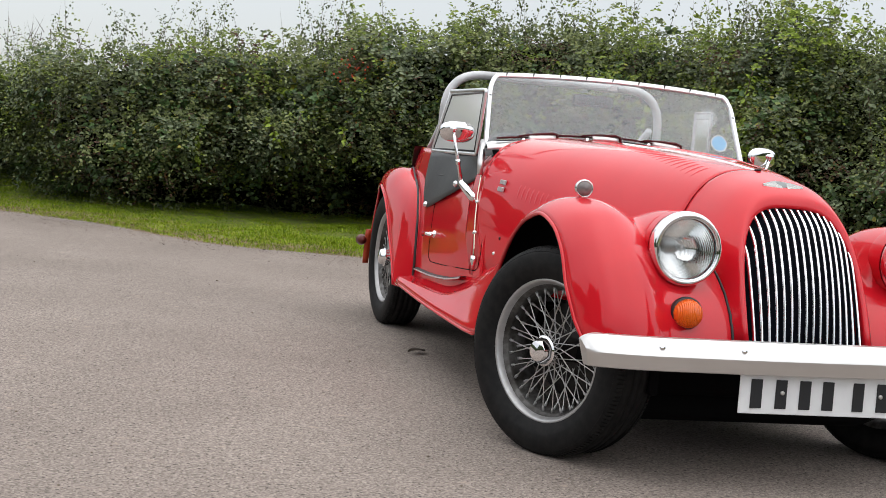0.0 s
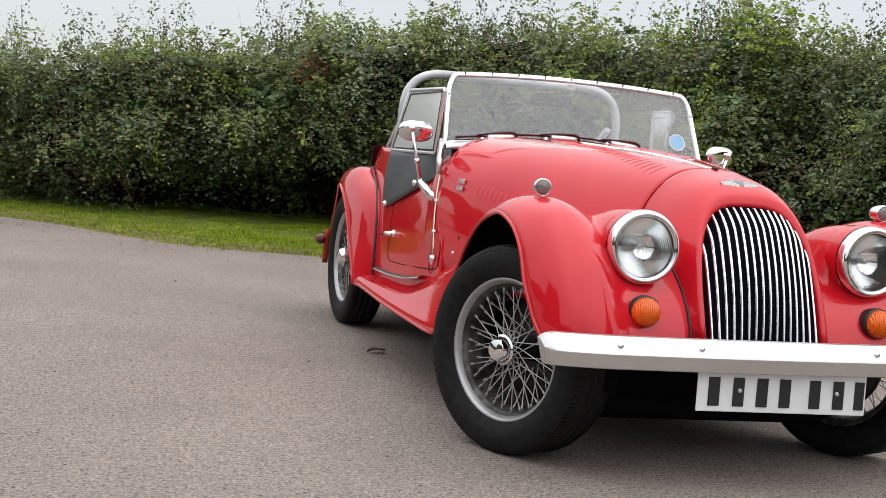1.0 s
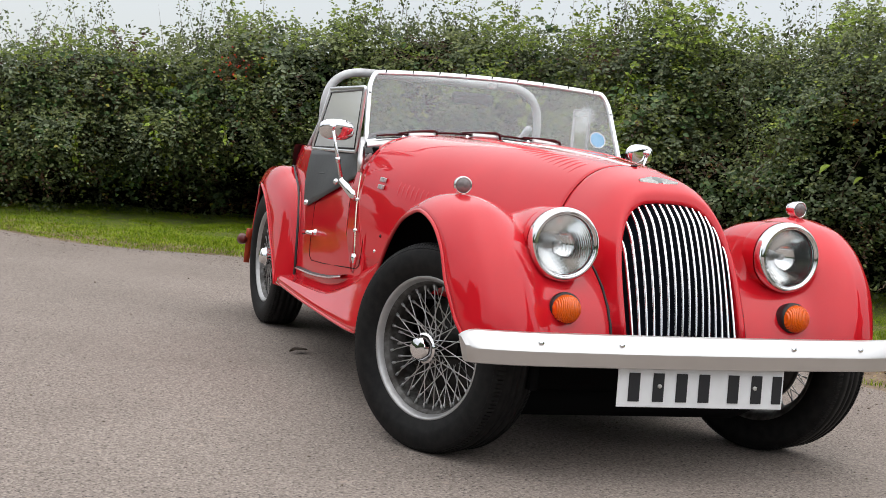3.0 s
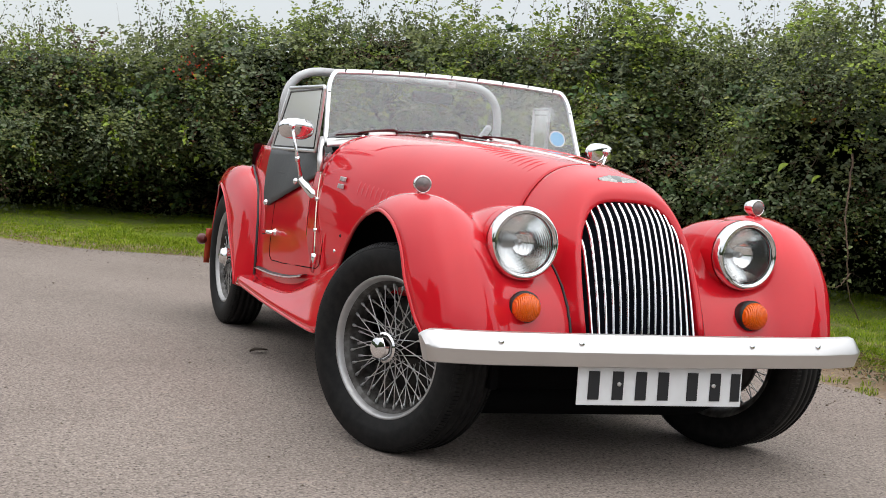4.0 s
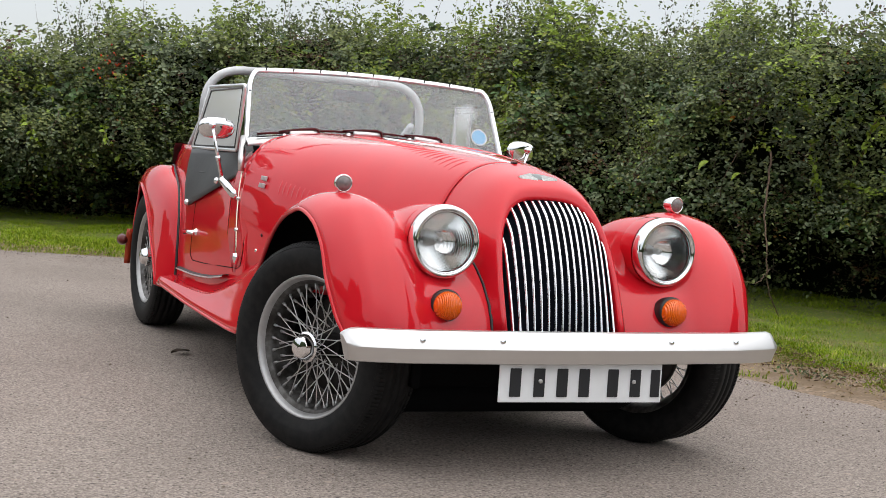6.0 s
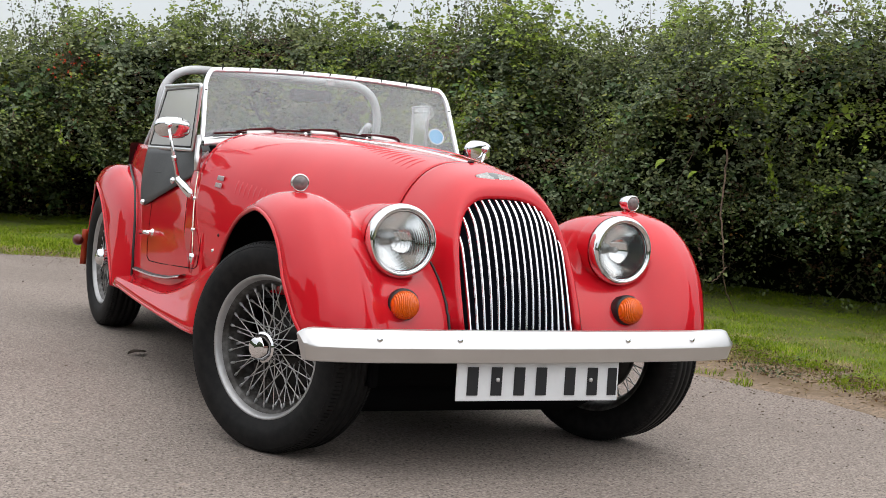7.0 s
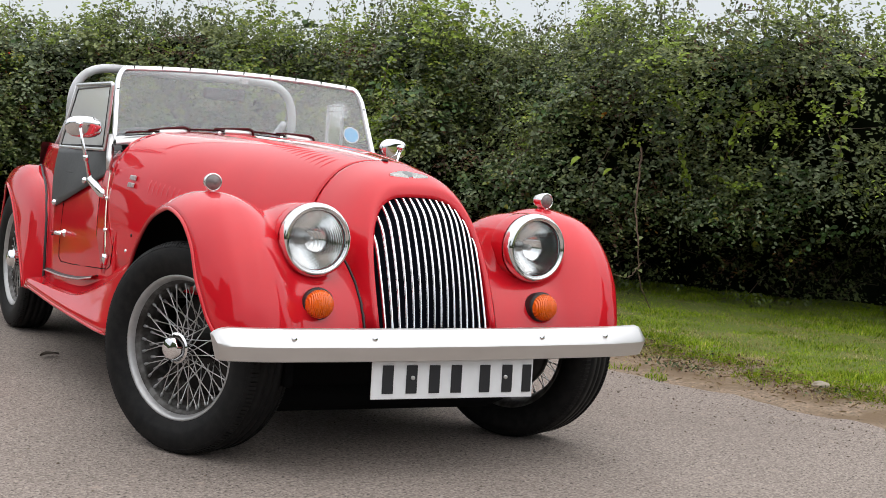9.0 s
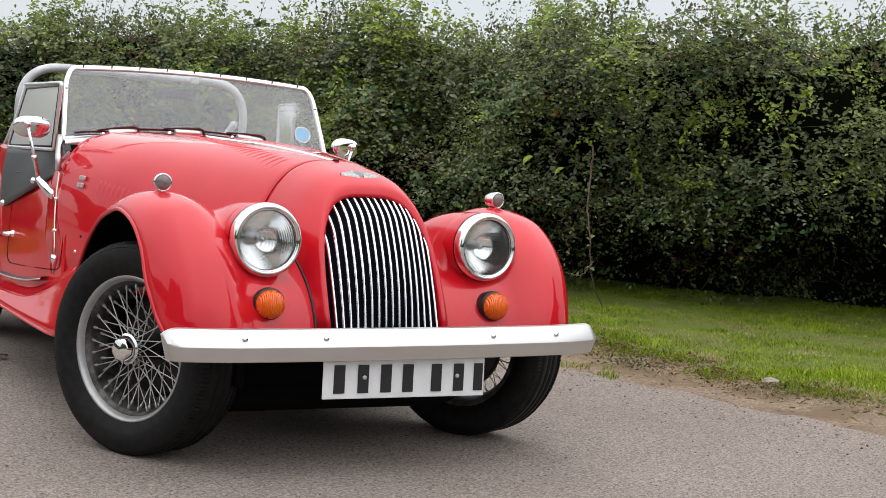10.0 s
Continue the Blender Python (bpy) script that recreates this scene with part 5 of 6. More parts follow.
def hedge():
    rng = np.random.default_rng(5)
    A, d, t = curve_points(HEDGE, .05)
    keep = A[:, 0] < 6
    A, d, t = A[keep], d[keep], t[keep]
    out = np.stack([d[:, 1], -d[:, 0]], -1)
    flip = (out * (np.array([2.0, 4.0]) - A)).sum(1) < 0
    out[flip] *= -1
    height = pchip([0, 3.5, 4.5, 4.9, 5.4, 6.0, 6.5, 7.15, 7.6, 8.0, 8.5, 9.0, 9.5, 10.0, 10.6, 11.0, 11.5, 12.2, 12.6, 13.2, 13.6, 14.0, 14.6, 15.4, 17.0],
                   [2.08, 2.04, 1.98, 1.90, 1.88, 1.84, 1.80, 1.76, 1.82, 1.92, 1.81, 1.77, 1.79, 1.83, 1.78, 1.69, 1.66, 1.54, 1.44, 1.40, 1.31, 1.23, 1.12, 1.04, 1.0], t) - .10 + .04 * soft_noise(t * 1.1, t * 0 + .5, 31) + .06 * soft_noise(t * 3.3, t * 0 + .5, 32)
    h = empty("hedge")
    tagged(h, label="tall unkempt mixed hedge of dark green leaves and brambles", category="hedge", kind="stuff")

    def place(si, z, depth):
        i = np.clip((si / .05).astype(int), 0, len(A) - 1)
        f = hedge_front(si, z) - depth
        return np.concatenate([A[i] + out[i] * f[:, None], z[:, None]], 1), out[i], d[i]

    # the dark heart: a closed, ragged mass behind the outer leaves, shade painted near-black
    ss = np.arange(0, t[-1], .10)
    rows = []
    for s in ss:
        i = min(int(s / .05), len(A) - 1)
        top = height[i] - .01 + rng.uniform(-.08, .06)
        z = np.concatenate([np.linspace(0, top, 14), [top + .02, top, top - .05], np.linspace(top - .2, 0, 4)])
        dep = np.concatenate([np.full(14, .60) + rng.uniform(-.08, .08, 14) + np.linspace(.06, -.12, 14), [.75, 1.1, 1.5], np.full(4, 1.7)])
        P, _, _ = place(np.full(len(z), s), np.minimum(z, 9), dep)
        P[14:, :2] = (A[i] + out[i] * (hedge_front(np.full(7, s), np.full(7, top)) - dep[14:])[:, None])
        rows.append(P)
    part("heart", grid_mesh("heart", rows), M["hedge_core"], h, "near-black sheet painted as the shade inside the hedge")

    def sprays(name, count, mat, size, per, length, spread, zlo=0.0, zhi=1.0, where=None, depth=(-.04, .32), up_bias=.25, shoots=False, width=.62):
        si = rng.uniform(.2, t[-1] - .2, count)
        i = np.clip((si / .05).astype(int), 0, len(A) - 1)
        u = rng.uniform(zlo, zhi, count)
        z = u * height[i] + .02
        if where is not None:
            k = where(si, z)
            si, i, u, z = si[k], i[k], u[k], z[k]
        n = len(si)
        dep = rng.uniform(*depth, n) if not shoots else rng.uniform(.0, .6, n)
        P, o, al = place(si, z, dep)
        o3 = np.concatenate([o, np.zeros((n, 1))], 1)
        al3 = np.concatenate([al, np.zeros((n, 1))], 1)
        way = o3 * rng.uniform(.2, 1.0, n)[:, None] + al3 * rng.normal(0, .55, n)[:, None] + np.array([0, 0, 1.0]) * rng.normal(up_bias, .5, n)[:, None]
        if shoots:
            way = np.array([0, 0, 1.0]) + al3 * rng.normal(0, .30, n)[:, None] + o3 * rng.normal(.10, .25, n)[:, None]
        way /= np.linalg.norm(way, axis=1)[:, None]
        L = rng.uniform(*length, n)
        k = np.linspace(.12, 1.0, per)
        sag = np.array([0, 0, -1.0])
        q = (P[:, None] + way[:, None] * (L[:, None] * k)[..., None] + sag * ((L[:, None] * k) ** 2 * (.5 if not shoots else .06))[..., None])
        q = q + rng.normal(0, spread, q.shape)
        m = n * per
        lw = way[:, None] * .5 + rng.normal(0, .7, (n, per, 3)) + o3[:, None] * .25
        upv = np.array([0, 0, 1.0]) + o3[:, None] * .9 + rng.normal(0, .55, (n, per, 3))
        sz = rng.uniform(size[0], size[1], (n, per)) * (1 - .35 * k)[None]
        part(name, leaves_mesh(name, q.reshape(m, 3), lw.reshape(m, 3), upv.reshape(m, 3), sz.reshape(m), width), mat, h)
        return P, way, L

    def clump(a, b, seed, lo):
        return lambda s, z: soft_noise(s * a, z * b, seed) > lo

    def tufts(mat, centres, per_tuft, radius, size, zlo, zhi, out_by, width=.6, leaves=9, droop=.5, at=None):
        """Tufts: bunches of leafy sprays that stand out of the hedge's face."""
        cs = rng.uniform(.2, t[-1] - .2, centres)
        ci = np.clip((cs / .05).astype(int), 0, len(A) - 1)
        cz = rng.uniform(zlo, zhi, centres) * height[ci]
        grown = (soft_noise(cs * 2.2, cz * 2.6, 61) + .5 * (cz / height[ci] - .5) > -.16 + .34 * np.clip((5.2 - cs) / .8, 0, 1) + .25 * np.clip((4.75 - cs) / .3, 0, 1) * (cz < 1.55) - 1.0 * np.clip((cs - 12.2) / .6, 0, 1)) | (cz > .9 * height[ci])
        cs, cz, ci = cs[grown], cz[grown], ci[grown]
        if at is not None:
            cs, cz = np.array([q[0] for q in at]), np.array([q[1] for q in at])
        centres = len(cs)
        co = rng.uniform(*out_by, centres)
        k = np.repeat(np.arange(centres), per_tuft)
        n = len(k)
        si = np.clip(cs[k] + rng.normal(0, radius, n), .1, t[-1] - .1)
        z = np.maximum(cz[k] + rng.normal(0, radius * .75, n), .03)
        P, o, al = place(si, z, -co[k] * np.exp(-((z - cz[k]) / radius) ** 2 * .4) + np.abs(rng.normal(0, .07, n)))
        o3 = np.concatenate([o, np.zeros((n, 1))], 1)
        al3 = np.concatenate([al, np.zeros((n, 1))], 1)
        base_way = rng.normal(0, .5, (centres, 1))
        way = o3 * rng.uniform(.35, 1.0, n)[:, None] + al3 * (base_way[k] + rng.normal(0, .35, (n, 1))) + np.array([0, 0, 1.0]) * rng.normal(.15, .40, n)[:, None]
        way /= np.linalg.norm(way, axis=1)[:, None]
        L = rng.uniform(.10, .30, n)
        u = np.linspace(.1, 1, leaves)
        d1 = L[:, None] * u
        q = P[:, None] + way[:, None] * d1[..., None] + np.array([0, 0, -1.0]) * (d1 ** 2 * droop * 3)[..., None]
        side = np.cross(way, np.array([0, 0, 1.0]))
        side /= np.linalg.norm(side, axis=1)[:, None] + 1e-6
        alt = np.where(np.arange(leaves) % 2, 1, -1)[None, :, None]
        q = q + rng.normal(0, .010, q.shape)
        lw = way[:, None] * .6 + side[:, None] * alt * .9 + rng.normal(0, .30, q.shape) + np.array([0, 0, -.25])
        up = np.array([0, 0, 1.0]) + o3[:, None] * 1.0 + rng.normal(0, .50, q.shape)
        sz = rng.uniform(size[0], size[1], (n, leaves)) * (1.05 - .4 * u)[None] * np.where(si < 7.5, .80, 1.0)[:, None]
        m = n * leaves
        part("leaves", leaves_mesh("leaves", q.reshape(m, 3), lw.reshape(m, 3), up.reshape(m, 3), sz.reshape(m), width, full=True), mat, h)

    # darker leaf colour low and deep, so foot and gaps read as shade
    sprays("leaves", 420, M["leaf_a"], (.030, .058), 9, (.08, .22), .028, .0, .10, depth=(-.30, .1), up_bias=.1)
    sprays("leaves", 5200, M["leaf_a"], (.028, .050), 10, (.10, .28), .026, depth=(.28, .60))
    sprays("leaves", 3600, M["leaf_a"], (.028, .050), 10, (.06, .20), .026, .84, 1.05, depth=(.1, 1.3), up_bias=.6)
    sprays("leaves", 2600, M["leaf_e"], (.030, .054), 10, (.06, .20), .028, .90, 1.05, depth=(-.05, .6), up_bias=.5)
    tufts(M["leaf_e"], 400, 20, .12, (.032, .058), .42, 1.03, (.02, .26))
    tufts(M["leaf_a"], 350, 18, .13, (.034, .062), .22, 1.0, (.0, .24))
    tufts(M["leaf_g"], 370, 18, .12, (.034, .060), .36, 1.0, (.02, .28))
    tufts(M["leaf_d"], 250, 11, .12, (.046, .078), .20, .95, (.02, .24), .78, 7)
    tufts(M["leaf_b"], 270, 16, .11, (.026, .048), .60, 1.12, (.02, .28), .6, 10, .2)
    tufts(M["leaf_b"], 40, 9, .10, (.028, .050), .10, .60, (.12, .30), .65, 9, .8)
    tufts(M["lime_leaf"], 1, 15, .10, (.036, .062), .5, 1.0, (.22, .34), .6, 10, .2, [(5.7, 1.71), (5.82, 1.60), (7.75, 1.84), (7.65, 1.95), (8.1, 1.22), (8.06, 1.02), (6.6, 1.87), (6.15, 1.95), (5.7, 1.36)])
    tufts(M["lime_leaf"], 1, 7, .07, (.030, .054), .5, 1.0, (.26, .36), .6, 9, .6, [(5.35, 1.21), (4.75, 1.55), (5.4, .86), (4.8, .93), (6.0, 1.12), (5.0, 1.32), (12.6, 1.12), (12.05, .52)])
    tufts(M["leaf_c"], 1, 9, .10, (.024, .042), .5, 1.0, (.18, .30), .6, 9, .5, [(12.85, 1.5), (13.3, .95), (13.9, .8), (13.8, .42), (12.5, .32), (10.0, 1.55), (9.2, 1.35), (6.9, .75), (4.65, 1.75)])
    tufts(M["leaf_c"], 220, 12, .11, (.020, .040), .08, 1.0, (.0, .22))
    P, way, L = sprays("leaves", 270, M["leaf_e"], (.026, .050), 34, (.22, .74), .022, .93, 1.05, clump(2.1, 0, 51, -.05), shoots=True)
    P3, way3, L3 = sprays("leaves", 180, M["leaf_b"], (.030, .054), 30, (.25, .85), .024, .90, 1.05, lambda s, z: (s < 9) & (soft_noise(s * 1.7, z * 0, 53) > .05), shoots=True)
    P2, way2, L2 = sprays("leaves", 400, M["leaf_a"], (.026, .048), 32, (.18, .70), .024, .93, 1.05, clump(2.6, 0, 52, -.10), shoots=True)
    # twigs: shoots above the top, and bare stems in the face
    def sticks(name, P, way, L, r0):
        n = len(P)
        side = np.cross(way, np.array([.3, .5, .8]))
        side /= np.linalg.norm(side, axis=1)[:, None]
        up = np.cross(way, side)
        v = []
        for k in range(3):
            w = 2 * np.pi * k / 3
            v.append(P + (side * np.cos(w) + up * np.sin(w)) * r0)
        v.append(P + way * L[:, None])
        v = np.stack(v, 1).reshape(-1, 3)
        b = np.arange(n)[:, None] * 4
        idx = np.concatenate([b, b + 1, b + 3, b + 1, b + 2, b + 3, b + 2, b, b + 3], 1).ravel()
        part(name, raw_mesh(name, v, 3, idx), M["twig"], h)
    sticks("stems", np.concatenate([P, P2, P3]), np.concatenate([way, way2, way3]), np.concatenate([L, L2, L3]) * 1.02, .0035)
    n = 1500
    si = rng.uniform(0, t[-1], n)
    z = rng.uniform(0, 1.5, n)
    P, o, al = place(si, z, rng.uniform(-.02, .3, n))
    wy = np.concatenate([o * rng.uniform(-.2, .5, n)[:, None] + al * rng.normal(0, .8, n)[:, None], rng.normal(.3, .7, n)[:, None]], 1)
    wy /= np.linalg.norm(wy, axis=1)[:, None]
    sticks("twigs", P, wy, rng.uniform(.15, .5, n), .004)
    return place


verge_rows = ground()
grass(verge_rows)
hedge_place = hedge()


def added_hedge_ring():
    """Unseen ring behind and beside the viewer, added to shape reflections and block sky."""
    rows = []
    rng = np.random.default_rng(9)
    for a in np.linspace(radians(-62), radians(170), 200):
        r = 15 + 1.2 * math.sin(a * 5) + .6 * math.sin(a * 17)
        # heights set by direction for dark streaks in the paint
        tall = float(pchip([-62, -34, -22, -12, -6, 12, 18, 24, 132, 142, 150, 170], [1.7, 1.4, 1.4, 1.6, 4.6, 4.4, 1.7, 1.3, 1.3, 2.8, 5.6, 6.0], math.degrees(a)))
        rows.append([(1 + (r - .8 * math.sin(v * 3)) * math.cos(a) + rng.normal(0, .12), 2 + (r - .8 * math.sin(v * 3)) * math.sin(a) + rng.normal(0, .12), v * tall * (1 + .16 * math.sin(a * 9) + .10 * math.sin(a * 41) + rng.normal(0, .07))) for v in np.linspace(0, 1, 12)])
    ob = part("unseen_hedge_ring", grid_mesh("unseen_hedge_ring", rows), M["added_hedge_ring"], None)
    thick(ob, .6)
    tagged(ob, label="unseen dark green hedge ring added to shape reflections", category="hedge", kind="structure")


M["added_hedge_ring"] = material("added_ring_leaves", (0.020, 0.032, 0.012), 0.9, grain=(9, (0.05, 0.075, 0.025), 0.9), bump=1.0, bump_scale=12)
added_hedge_ring()


# ---- small things on the ground and in the hedge ----
def strip_of_stones():
    """Grit and small stones along the tarmac's worn edge and scattered on it."""
    rng = np.random.default_rng(77)
    A, d, t = curve_points(VERGE, .02)
    seen = np.nonzero((A[:, 1] < 1.2) & (A[:, 0] < 4.2))[0]
    n = 9000
    i = rng.choice(seen, n)
    off = rng.normal(-.06, .30, n)
    p = A[i] + np.stack([d[i][:, 1], -d[i][:, 0]], -1) * off[:, None]
    q = np.stack([rng.uniform(-2.2, 2.8, 1300), rng.uniform(-5.5, 2.6, 1300)], -1)
    p = np.concatenate([p, q])
    n = len(p)
    r = rng.gamma(2.0, .0009, n) + .0012
    octa = np.array([(1, 0, 0), (0, 1, 0), (-1, 0, 0), (0, -1, 0), (0, 0, .7), (0, 0, -.4)], float)
    v = (octa[None] * r[:, None, None] * rng.uniform(.6, 1.3, (n, 6, 1))) + np.concatenate([p, .006 + r[:, None] * .3], 1)[:, None]
    f = np.array([(0, 1, 4), (1, 2, 4), (2, 3, 4), (3, 0, 4), (1, 0, 5), (2, 1, 5), (3, 2, 5), (0, 3, 5)])
    idx = (np.arange(n)[:, None, None] * 6 + f[None]).ravel()
    ob = part("gravel", raw_mesh("gravel", v.reshape(-1, 3), 3, idx), M["grit"], None)
    tagged(ob, label="loose grit and small stones at the tarmac edge", category="gravel", kind="stuff")


def litter():
    """Dead leaves and dry stalks on the verge."""
    rng = np.random.default_rng(78)
    A, d, t = curve_points(VERGE, .02)
    seen = np.nonzero((A[:, 1] < 1.2) & (A[:, 0] < 4.2))[0]
    n = 5200
    i = rng.choice(seen, n)
    away = np.stack([d[i][:, 1], -d[i][:, 0]], -1)
    off = np.where(rng.uniform(0, 1, n) < .75, rng.normal(.40, .13, n) * np.where(A[i][:, 1] > -3, 1, .3), np.abs(rng.normal(.3, .6, n)))
    p = A[i] + away * off[:, None]
    base = np.concatenate([p, (.006 + .030 * np.clip(off / .4, 0, 1) + rng.uniform(0, .012, n))[:, None]], 1)
    a = rng.uniform(0, 6.28, n)
    way = np.stack([np.cos(a), np.sin(a), rng.normal(.05, .25, n)], -1)
    up = np.array([0, 0, 1.0]) + rng.normal(0, .4, (n, 3))
    ob = part("leaf_litter", leaves_mesh("leaf_litter", base, way, up, rng.uniform(.006, .022, n), .5), M["dead_leaf"], None)
    tagged(ob, label="dry brown leaves fallen on the verge", category="leaves", kind="stuff")
    # bleached stalks and bits of twig lying along the ragged edge of the grass
    n = 2600
    i = rng.choice(seen[A[seen][:, 1] > -3], n)
    off = rng.normal(.42, .16, n)
    p = A[i] + np.stack([d[i][:, 1], -d[i][:, 0]], -1) * off[:, None]
    base = np.concatenate([p, (.012 + .026 * np.clip(off / .4, 0, 1) + rng.uniform(0, .012, n))[:, None]], 1)
    a = rng.uniform(0, 6.28, n)
    way = np.stack([np.cos(a), np.sin(a), rng.normal(.06, .16, n)], -1)
    ob = part("dry_stalks", leaves_mesh("dry_stalks", base, way, np.array([0, 0, 1.0]) + rng.normal(0, .3, (n, 3)), rng.gamma(2.0, .008, n) + .006, .06), M["straw"], None)
    tagged(ob, label="bleached dry stalks and twigs along the grass edge", category="stalks", kind="stuff")


def edge_weeds():
    """Low brown and green weeds in clumps where the grass meets the bare earth."""
    rng = np.random.default_rng(79)
    A, d, t = curve_points(VERGE, .02)
    near = np.nonzero((A[:, 1] < .5) & (A[:, 1] > -2.2))[0]
    for name, mat, clumps, each, size, label in (("weeds", M["leaf_c"], 22, 60, (.008, .024), "withered brown weeds at the edge of the grass"), ("weeds", M["leaf_d"], 9, 50, (.010, .028), "small dark green weeds at the edge of the grass"), ("weeds", M["grass"], 16, 150, (.012, .040), "coarse tufts of longer grass on the verge")):
        i = rng.choice(near, clumps)
        away = np.stack([d[i][:, 1], -d[i][:, 0]], -1)
        c = A[i] + away * rng.normal(.55, .13, clumps)[:, None]
        k = np.repeat(np.arange(clumps), each)
        n = len(k)
        p = c[k] + rng.normal(0, .055, (n, 2)) * np.array([1.0, 1.7])
        base = np.concatenate([p, rng.uniform(.018, .040, n)[:, None]], 1)
        a = rng.uniform(0, 6.28, n)
        way = np.stack([np.cos(a), np.sin(a), rng.uniform(.1, 1.2, n) * (2.2 if mat == M["grass"] else 1)], -1)
        up = np.array([0, 0, 1.0]) + rng.normal(0, .5, (n, 3))
        ob = part(name, leaves_mesh(name, base, way, up, rng.uniform(*size, n), .10 if mat == M["grass"] else .55), mat, None)
        tagged(ob, label=label, category="weeds", kind="stuff")


def big_stone():
    rng = random.Random(4)
    bm = bmesh.new()
    bmesh.ops.create_icosphere(bm, subdivisions=3, radius=1)
    for v in bm.verts:
        k = 1 + .22 * noise.noise(v.co * 1.7) + .08 * noise.noise(v.co * 5)
        v.co = Vector((v.co.x * .052 * k, v.co.y * .034 * k, max(v.co.z, -.4) * .018 * k))
    bmesh.ops.transform(bm, matrix=pose(-2.45, -.62, .046, 0, 0, 25), verts=bm.verts)
    ob = part("stone", bm, M["stone"], None)
    tagged(ob, label="pale flat stone lying in the verge grass", category="stone")


def fallen_leaf(x, y, rz, name="dry_leaf"):
    P = []
    for u in np.linspace(0, 1, 10):
        w = .022 * math.sin(math.pi * u ** .8) + .001
        P.append([(-.055 + .11 * u, k * w, .004 + .006 * abs(k) + .006 * math.sin(u * 3)) for k in (-1, -.5, 0, .5, 1)])
    me = grid_mesh(name, P)
    ob = part(name, me, M["dark_leaf"], None)
    ob.matrix_world = pose(x, y, .004, 0, 0, rz)
    tagged(ob, label="curled dark brown leaf lying on the tarmac", category="leaf")


LEAF_SHAPES = {}


def leaf_on(parent, base, way, up, size, mat):
    """One leaf as a part: alike leaves share a few shapes."""
    rng = random.Random(int(abs(base[0] * 7919 + base[2] * 104729) * 100))
    kind = rng.randrange(4)
    key = (mat.name, kind)
    if key not in LEAF_SHAPES:
        P = []
        for u in np.linspace(0, 1, 6):
            w = (.30 + .04 * kind) * math.sin(math.pi * u ** .8) + .004
            P.append([(w * k, u, .14 * abs(k) * math.sin(math.pi * u) - (.10 + .07 * kind) * u * u) for k in (-1, 0, 1)])
        me = grid_mesh("leaf", P)
        me.materials.append(mat)
        LEAF_SHAPES[key] = me
    y = Vector(way).normalized()
    x = y.cross(Vector(up)).normalized()
    z = x.cross(y)
    ob = new("leaf", LEAF_SHAPES[key])
    ob.parent = parent
    ob.matrix_local = Matrix.Translation(base) @ Matrix((x, y, z)).transposed().to_4x4() @ Matrix.Scale(size, 4)


def cane(name, pts, r, leaf_mat, n_leaf, size, seed, label):
    """A bramble cane: a thin arched stem with leaves along it."""
    rng = np.random.default_rng(seed)
    P = np.array(pts, float)
    s = np.linspace(0, 1, len(P))
    k = np.linspace(0, 1, 30)
    path = np.stack([pchip(s, P[:, i], k) for i in range(3)], -1)
    path += rng.normal(0, .0022, path.shape)
    h = part(name, tube(name, path, list(np.linspace(r, r * .45, 30)), 6), M["cane"], None)
    tagged(h, label=label, category="stem", group="bramble canes before the hedge" if name == "bramble_cane" else "")
    if n_leaf:
        u = rng.uniform(.1, 1, n_leaf)
        b = np.stack([np.interp(u, k, path[:, i]) for i in range(3)], -1)
        way = rng.normal(0, 1, (n_leaf, 3)) + np.array([.2, .4, -.1])
        up = np.array([.2, .4, 1.0]) + rng.normal(0, .3, (n_leaf, 3))
        for k in range(n_leaf):
            leaf_on(h, b[k], way[k], up[k], float(rng.uniform(*size)), leaf_mat)


M["grit"] = material("grit", (0.24, 0.195, 0.155), 0.9, grain=(60, (0.11, 0.085, 0.065), 1.0))
M["dead_leaf"] = leaf_material("dead_leaf", (0.13, 0.085, 0.048), (0.32, 0.225, 0.12), (0.40, 0.30, 0.15), 0.7)
M["straw"] = leaf_material("straw", (0.24, 0.175, 0.10), (0.42, 0.33, 0.19), (0.50, 0.42, 0.27), 0.7)
M["dark_leaf"] = material("dark_wet_leaf", (0.030, 0.020, 0.013), 0.7, grain=(90, (0.06, 0.04, 0.025), 0.8))
M["stone"] = material("pale_stone", (0.33, 0.285, 0.22), 0.85, grain=(30, (0.21, 0.18, 0.135), 0.8), bump=0.5, bump_scale=60)
M["cane"] = material("cane_bark", (0.15, 0.095, 0.062), 0.8, grain=(40, (0.05, 0.032, 0.022), 0.9))
strip_of_stones()
litter()
edge_weeds()
big_stone()
fallen_leaf(.60, -1.72, 35)
cane("hanging_stem", [(-3.47, -3.44, 1.05), (-3.40, -3.35, .83), (-3.33, -3.26, .62), (-3.32, -3.19, .41), (-3.37, -3.2, .2), (-3.49, -3.23, .035)], .0075, M["leaf_e"], 10, (.02, .04), 3, "bare brown stem hanging from the hedge to the grass")
cane("hanging_stem", [(-3.36, -3.2, .33), (-3.22, -3.14, .25), (-3.08, -3.1, .27)], .004, M["leaf_e"], 4, (.02, .03), 4, "thin bare twig leaning from the hedge")


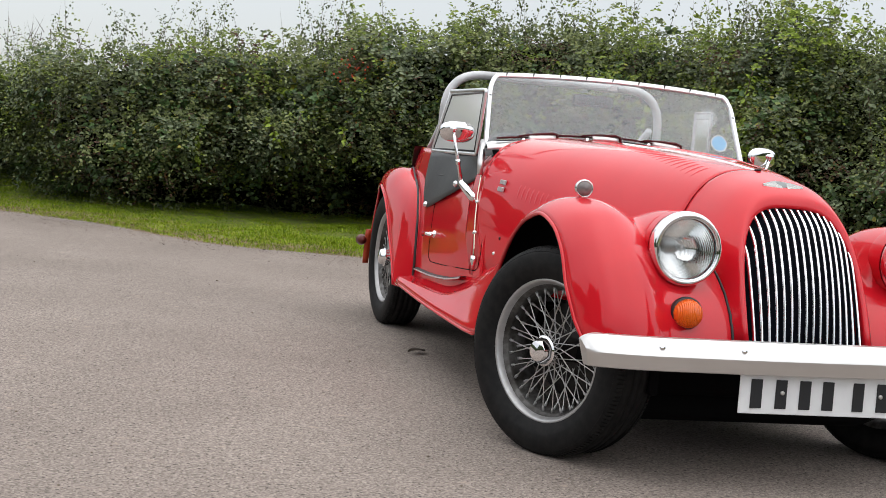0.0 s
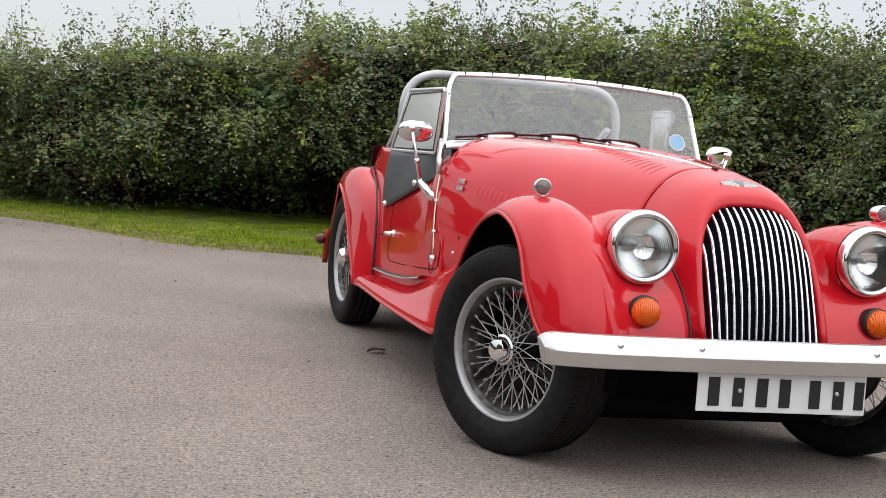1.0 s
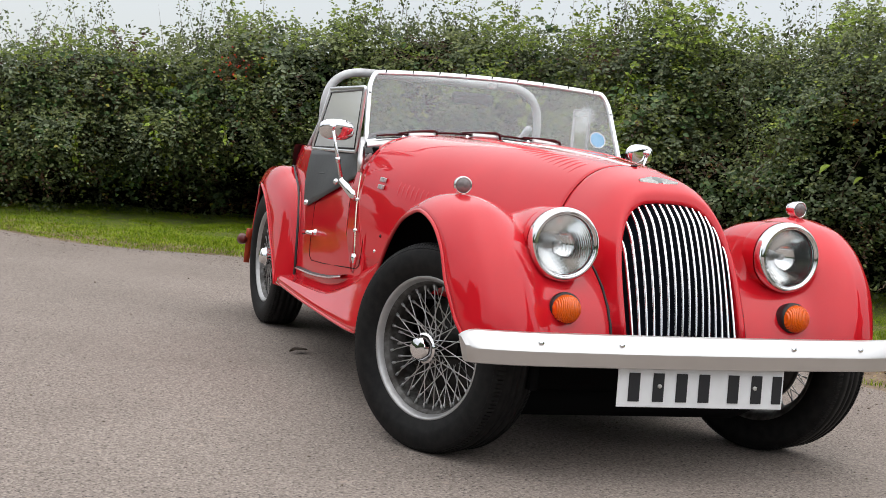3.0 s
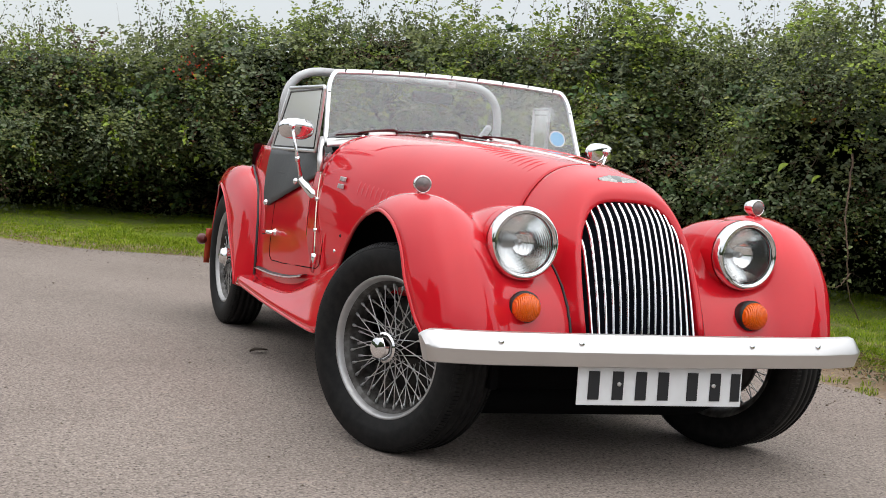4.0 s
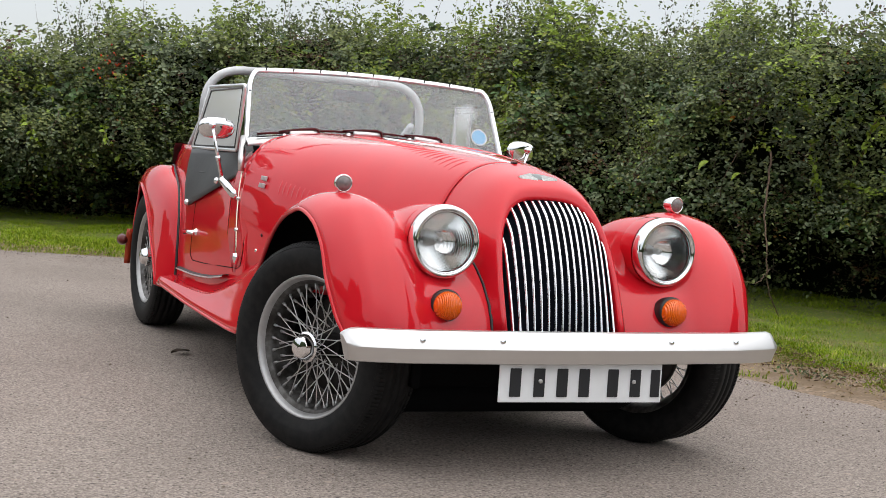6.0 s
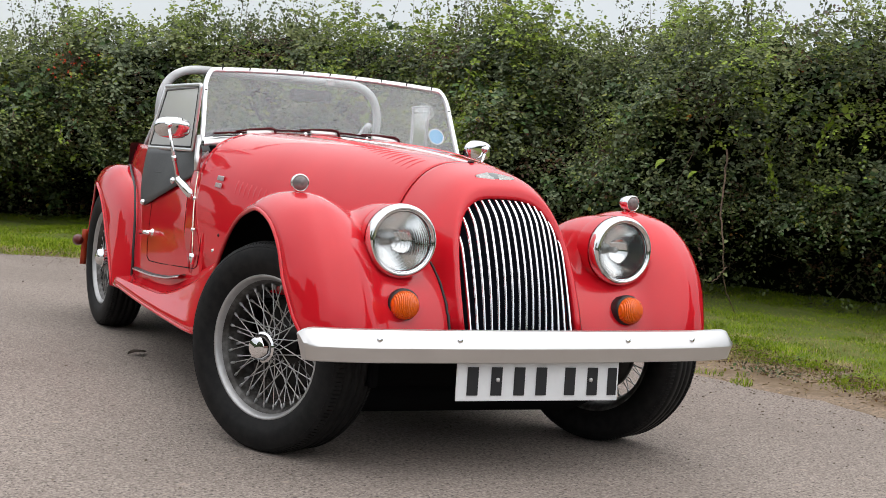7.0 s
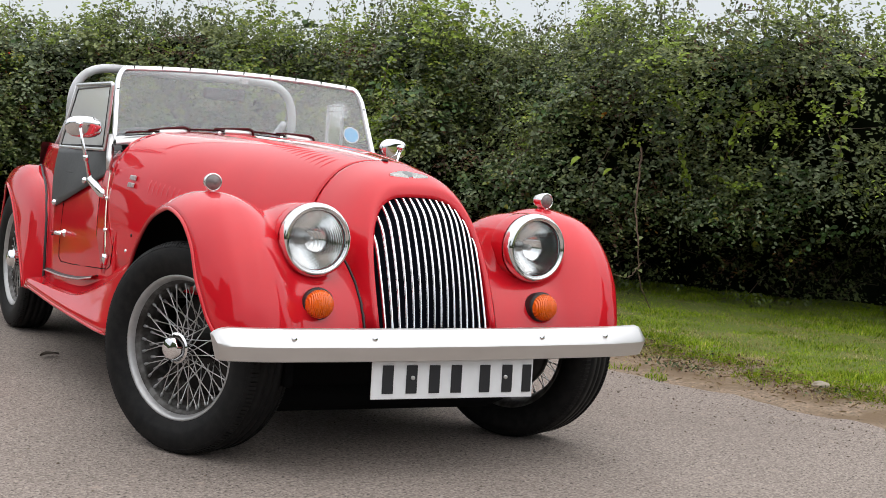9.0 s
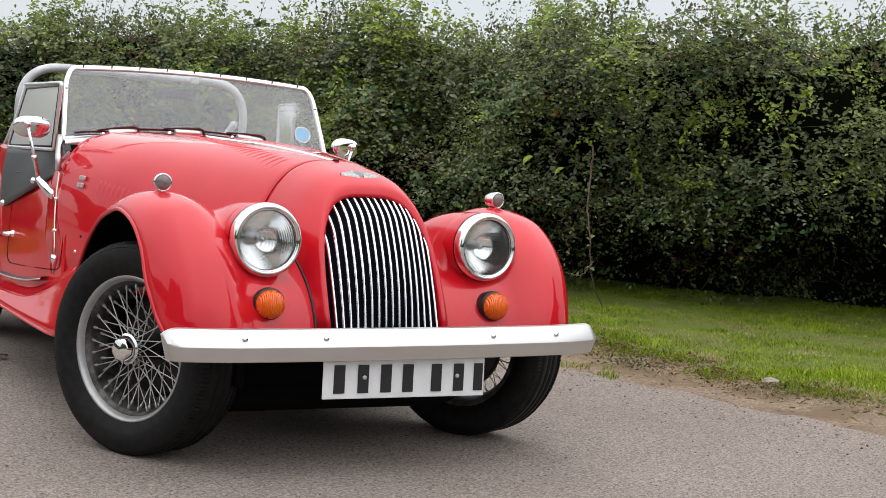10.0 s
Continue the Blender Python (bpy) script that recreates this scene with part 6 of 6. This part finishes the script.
def berries(centre, spread, count, seed):
    """A bunch of small ripe berries on thin stalks among leaves."""
    rng = np.random.default_rng(seed)
    h = empty("berry_bunch")
    tagged(h, label="bunch of ripe orange-red berries in the hedge", category="berries")
    c = np.array(centre)
    for _ in range(count):
        p = c + rng.normal(0, 1, 3) * np.array(spread)
        r = rng.uniform(.006, .010)
        bm = bmesh.new()
        bmesh.ops.create_icosphere(bm, subdivisions=1, radius=r, matrix=Matrix.Translation(p))
        part("berry", bm, M["berry"], h)
        part("stalk", tube("stalk", [p, p + np.array([.01, .01, .03]), p + np.array([-.05, -.06, .06])], .0016, 4), M["cane"], h)
    n = count // 3
    b = c + rng.normal(0, 1, (n, 3)) * np.array(spread) * 1.2
    for k in range(n):
        leaf_on(h, b[k], rng.normal(0, 1, 3), np.array([.2, .4, 1.0]) + rng.normal(0, .3, 3), float(rng.uniform(.02, .04)), M["autumn"])


def bramble_leaf(p, way, size, mat, label):
    """One large leaf with a folded midrib, on a short stalk."""
    p, way = Vector(p), Vector(way).normalized()
    side = way.cross(Vector((0, .3, 1))).normalized()
    nrm = side.cross(way)
    P = []
    for u in np.linspace(0, 1, 9):
        w = size * .40 * math.sin(math.pi * u ** .75) * (1 + .08 * math.cos(u * 40)) + .0006
        P.append([p + way * size * u + side * w * k + nrm * size * (.16 * abs(k) * math.sin(math.pi * u) - .2 * u * u) for k in (-1, -.5, 0, .5, 1)])
    ob = part("bramble_leaf", grid_mesh("bramble_leaf", [[tuple(q) for q in r] for r in P]), mat, None)
    part("stalk", tube("stalk", [p, p - way * size * .4 - Vector((0, 0, .02)), p - way * size * .8 + Vector((-.02, -.06, -.02))], .0016, 5), M["cane"], ob)
    tagged(ob, label=label, category="leaf", group="large leaves on the hedge")


M["autumn"] = leaf_material("autumn_leaf", (0.09, 0.045, 0.014), (0.20, 0.09, 0.025), (0.30, 0.17, 0.03), 0.5)
M["orange_leaf"] = leaf_material("orange_leaf", (0.42, 0.13, 0.012), (0.55, 0.20, 0.02), (0.5, 0.2, 0.03), 0.5)


def bramble_canes():
    """Arched and hanging canes in front of the hedge's face."""
    rng = np.random.default_rng(41)
    for s in (4.3, 4.9, 5.3, 5.75, 6.1, 6.6, 7.2, 8.1, 9.0, 10.2, 11.4, 11.9, 12.3, 12.7, 13.2, 13.9):
        low = s > 11 or rng.uniform() < .3
        z0 = rng.uniform(.65, 1.0) if low else rng.uniform(1.0, 1.75)
        z1 = max(.12, z0 - rng.uniform(.45, .95))
        run = rng.uniform(-.35, .35)
        n = 6
        k = np.linspace(0, 1, n)
        z = z0 + .10 * np.sin(k * np.pi * .7) - (z0 - z1) * k ** 1.7
        q, _, _ = hedge_place(s + run * k, z, -.14 - .18 * np.sin(np.pi * np.clip(k * .9 + .1, 0, 1)))
        green = rng.uniform() < .6
        cane("bramble_cane", [tuple(p) for p in q], .0042, M["leaf_g"] if green else M["lime_leaf"], int(rng.integers(22, 46)), (.035, .062), int(rng.integers(1, 999)), "thin brown bramble cane with leaves hanging before the hedge")
    for s in (5.0, 6.4, 8.3, 9.6, 11.0):
        k = np.linspace(0, 1, 6)
        z = 1.66 - .035 * (s - 5) + .28 * np.sin(np.pi * (.15 + .75 * k))
        q, _, _ = hedge_place(s + .9 * k, z, np.full(6, .15))
        cane("bramble_cane", [tuple(p) for p in q], .0040, M["leaf_e"], 20, (.028, .05), int(s * 10), "bare arching bramble cane above the hedge")


berries((-.12, -7.35, 1.345), (.13, .06, .07), 30, 1)
berries((-3.95, -3.35, 1.60), (.05, .04, .04), 4, 2)
bramble_leaf((-3.40, -3.76, 1.26), (.6, -.2, -.6), .052, M["orange_leaf"], "single orange leaf on the hedge's face")
bramble_leaf((-3.34, -3.80, 1.33), (.3, -.5, -.5), .08, M["lime_leaf"], "yellow-green bramble leaf on the hedge's face")
bramble_leaf((-3.22, -3.75, .96), (.6, -.3, -.5), .09, M["lime_leaf"], "yellow-green bramble leaf on the hedge's face")
bramble_leaf((-3.38, -3.62, .90), (.6, -.4, -.5), .08, M["lime_leaf"], "yellow-green bramble leaf on the hedge's face")
bramble_canes()
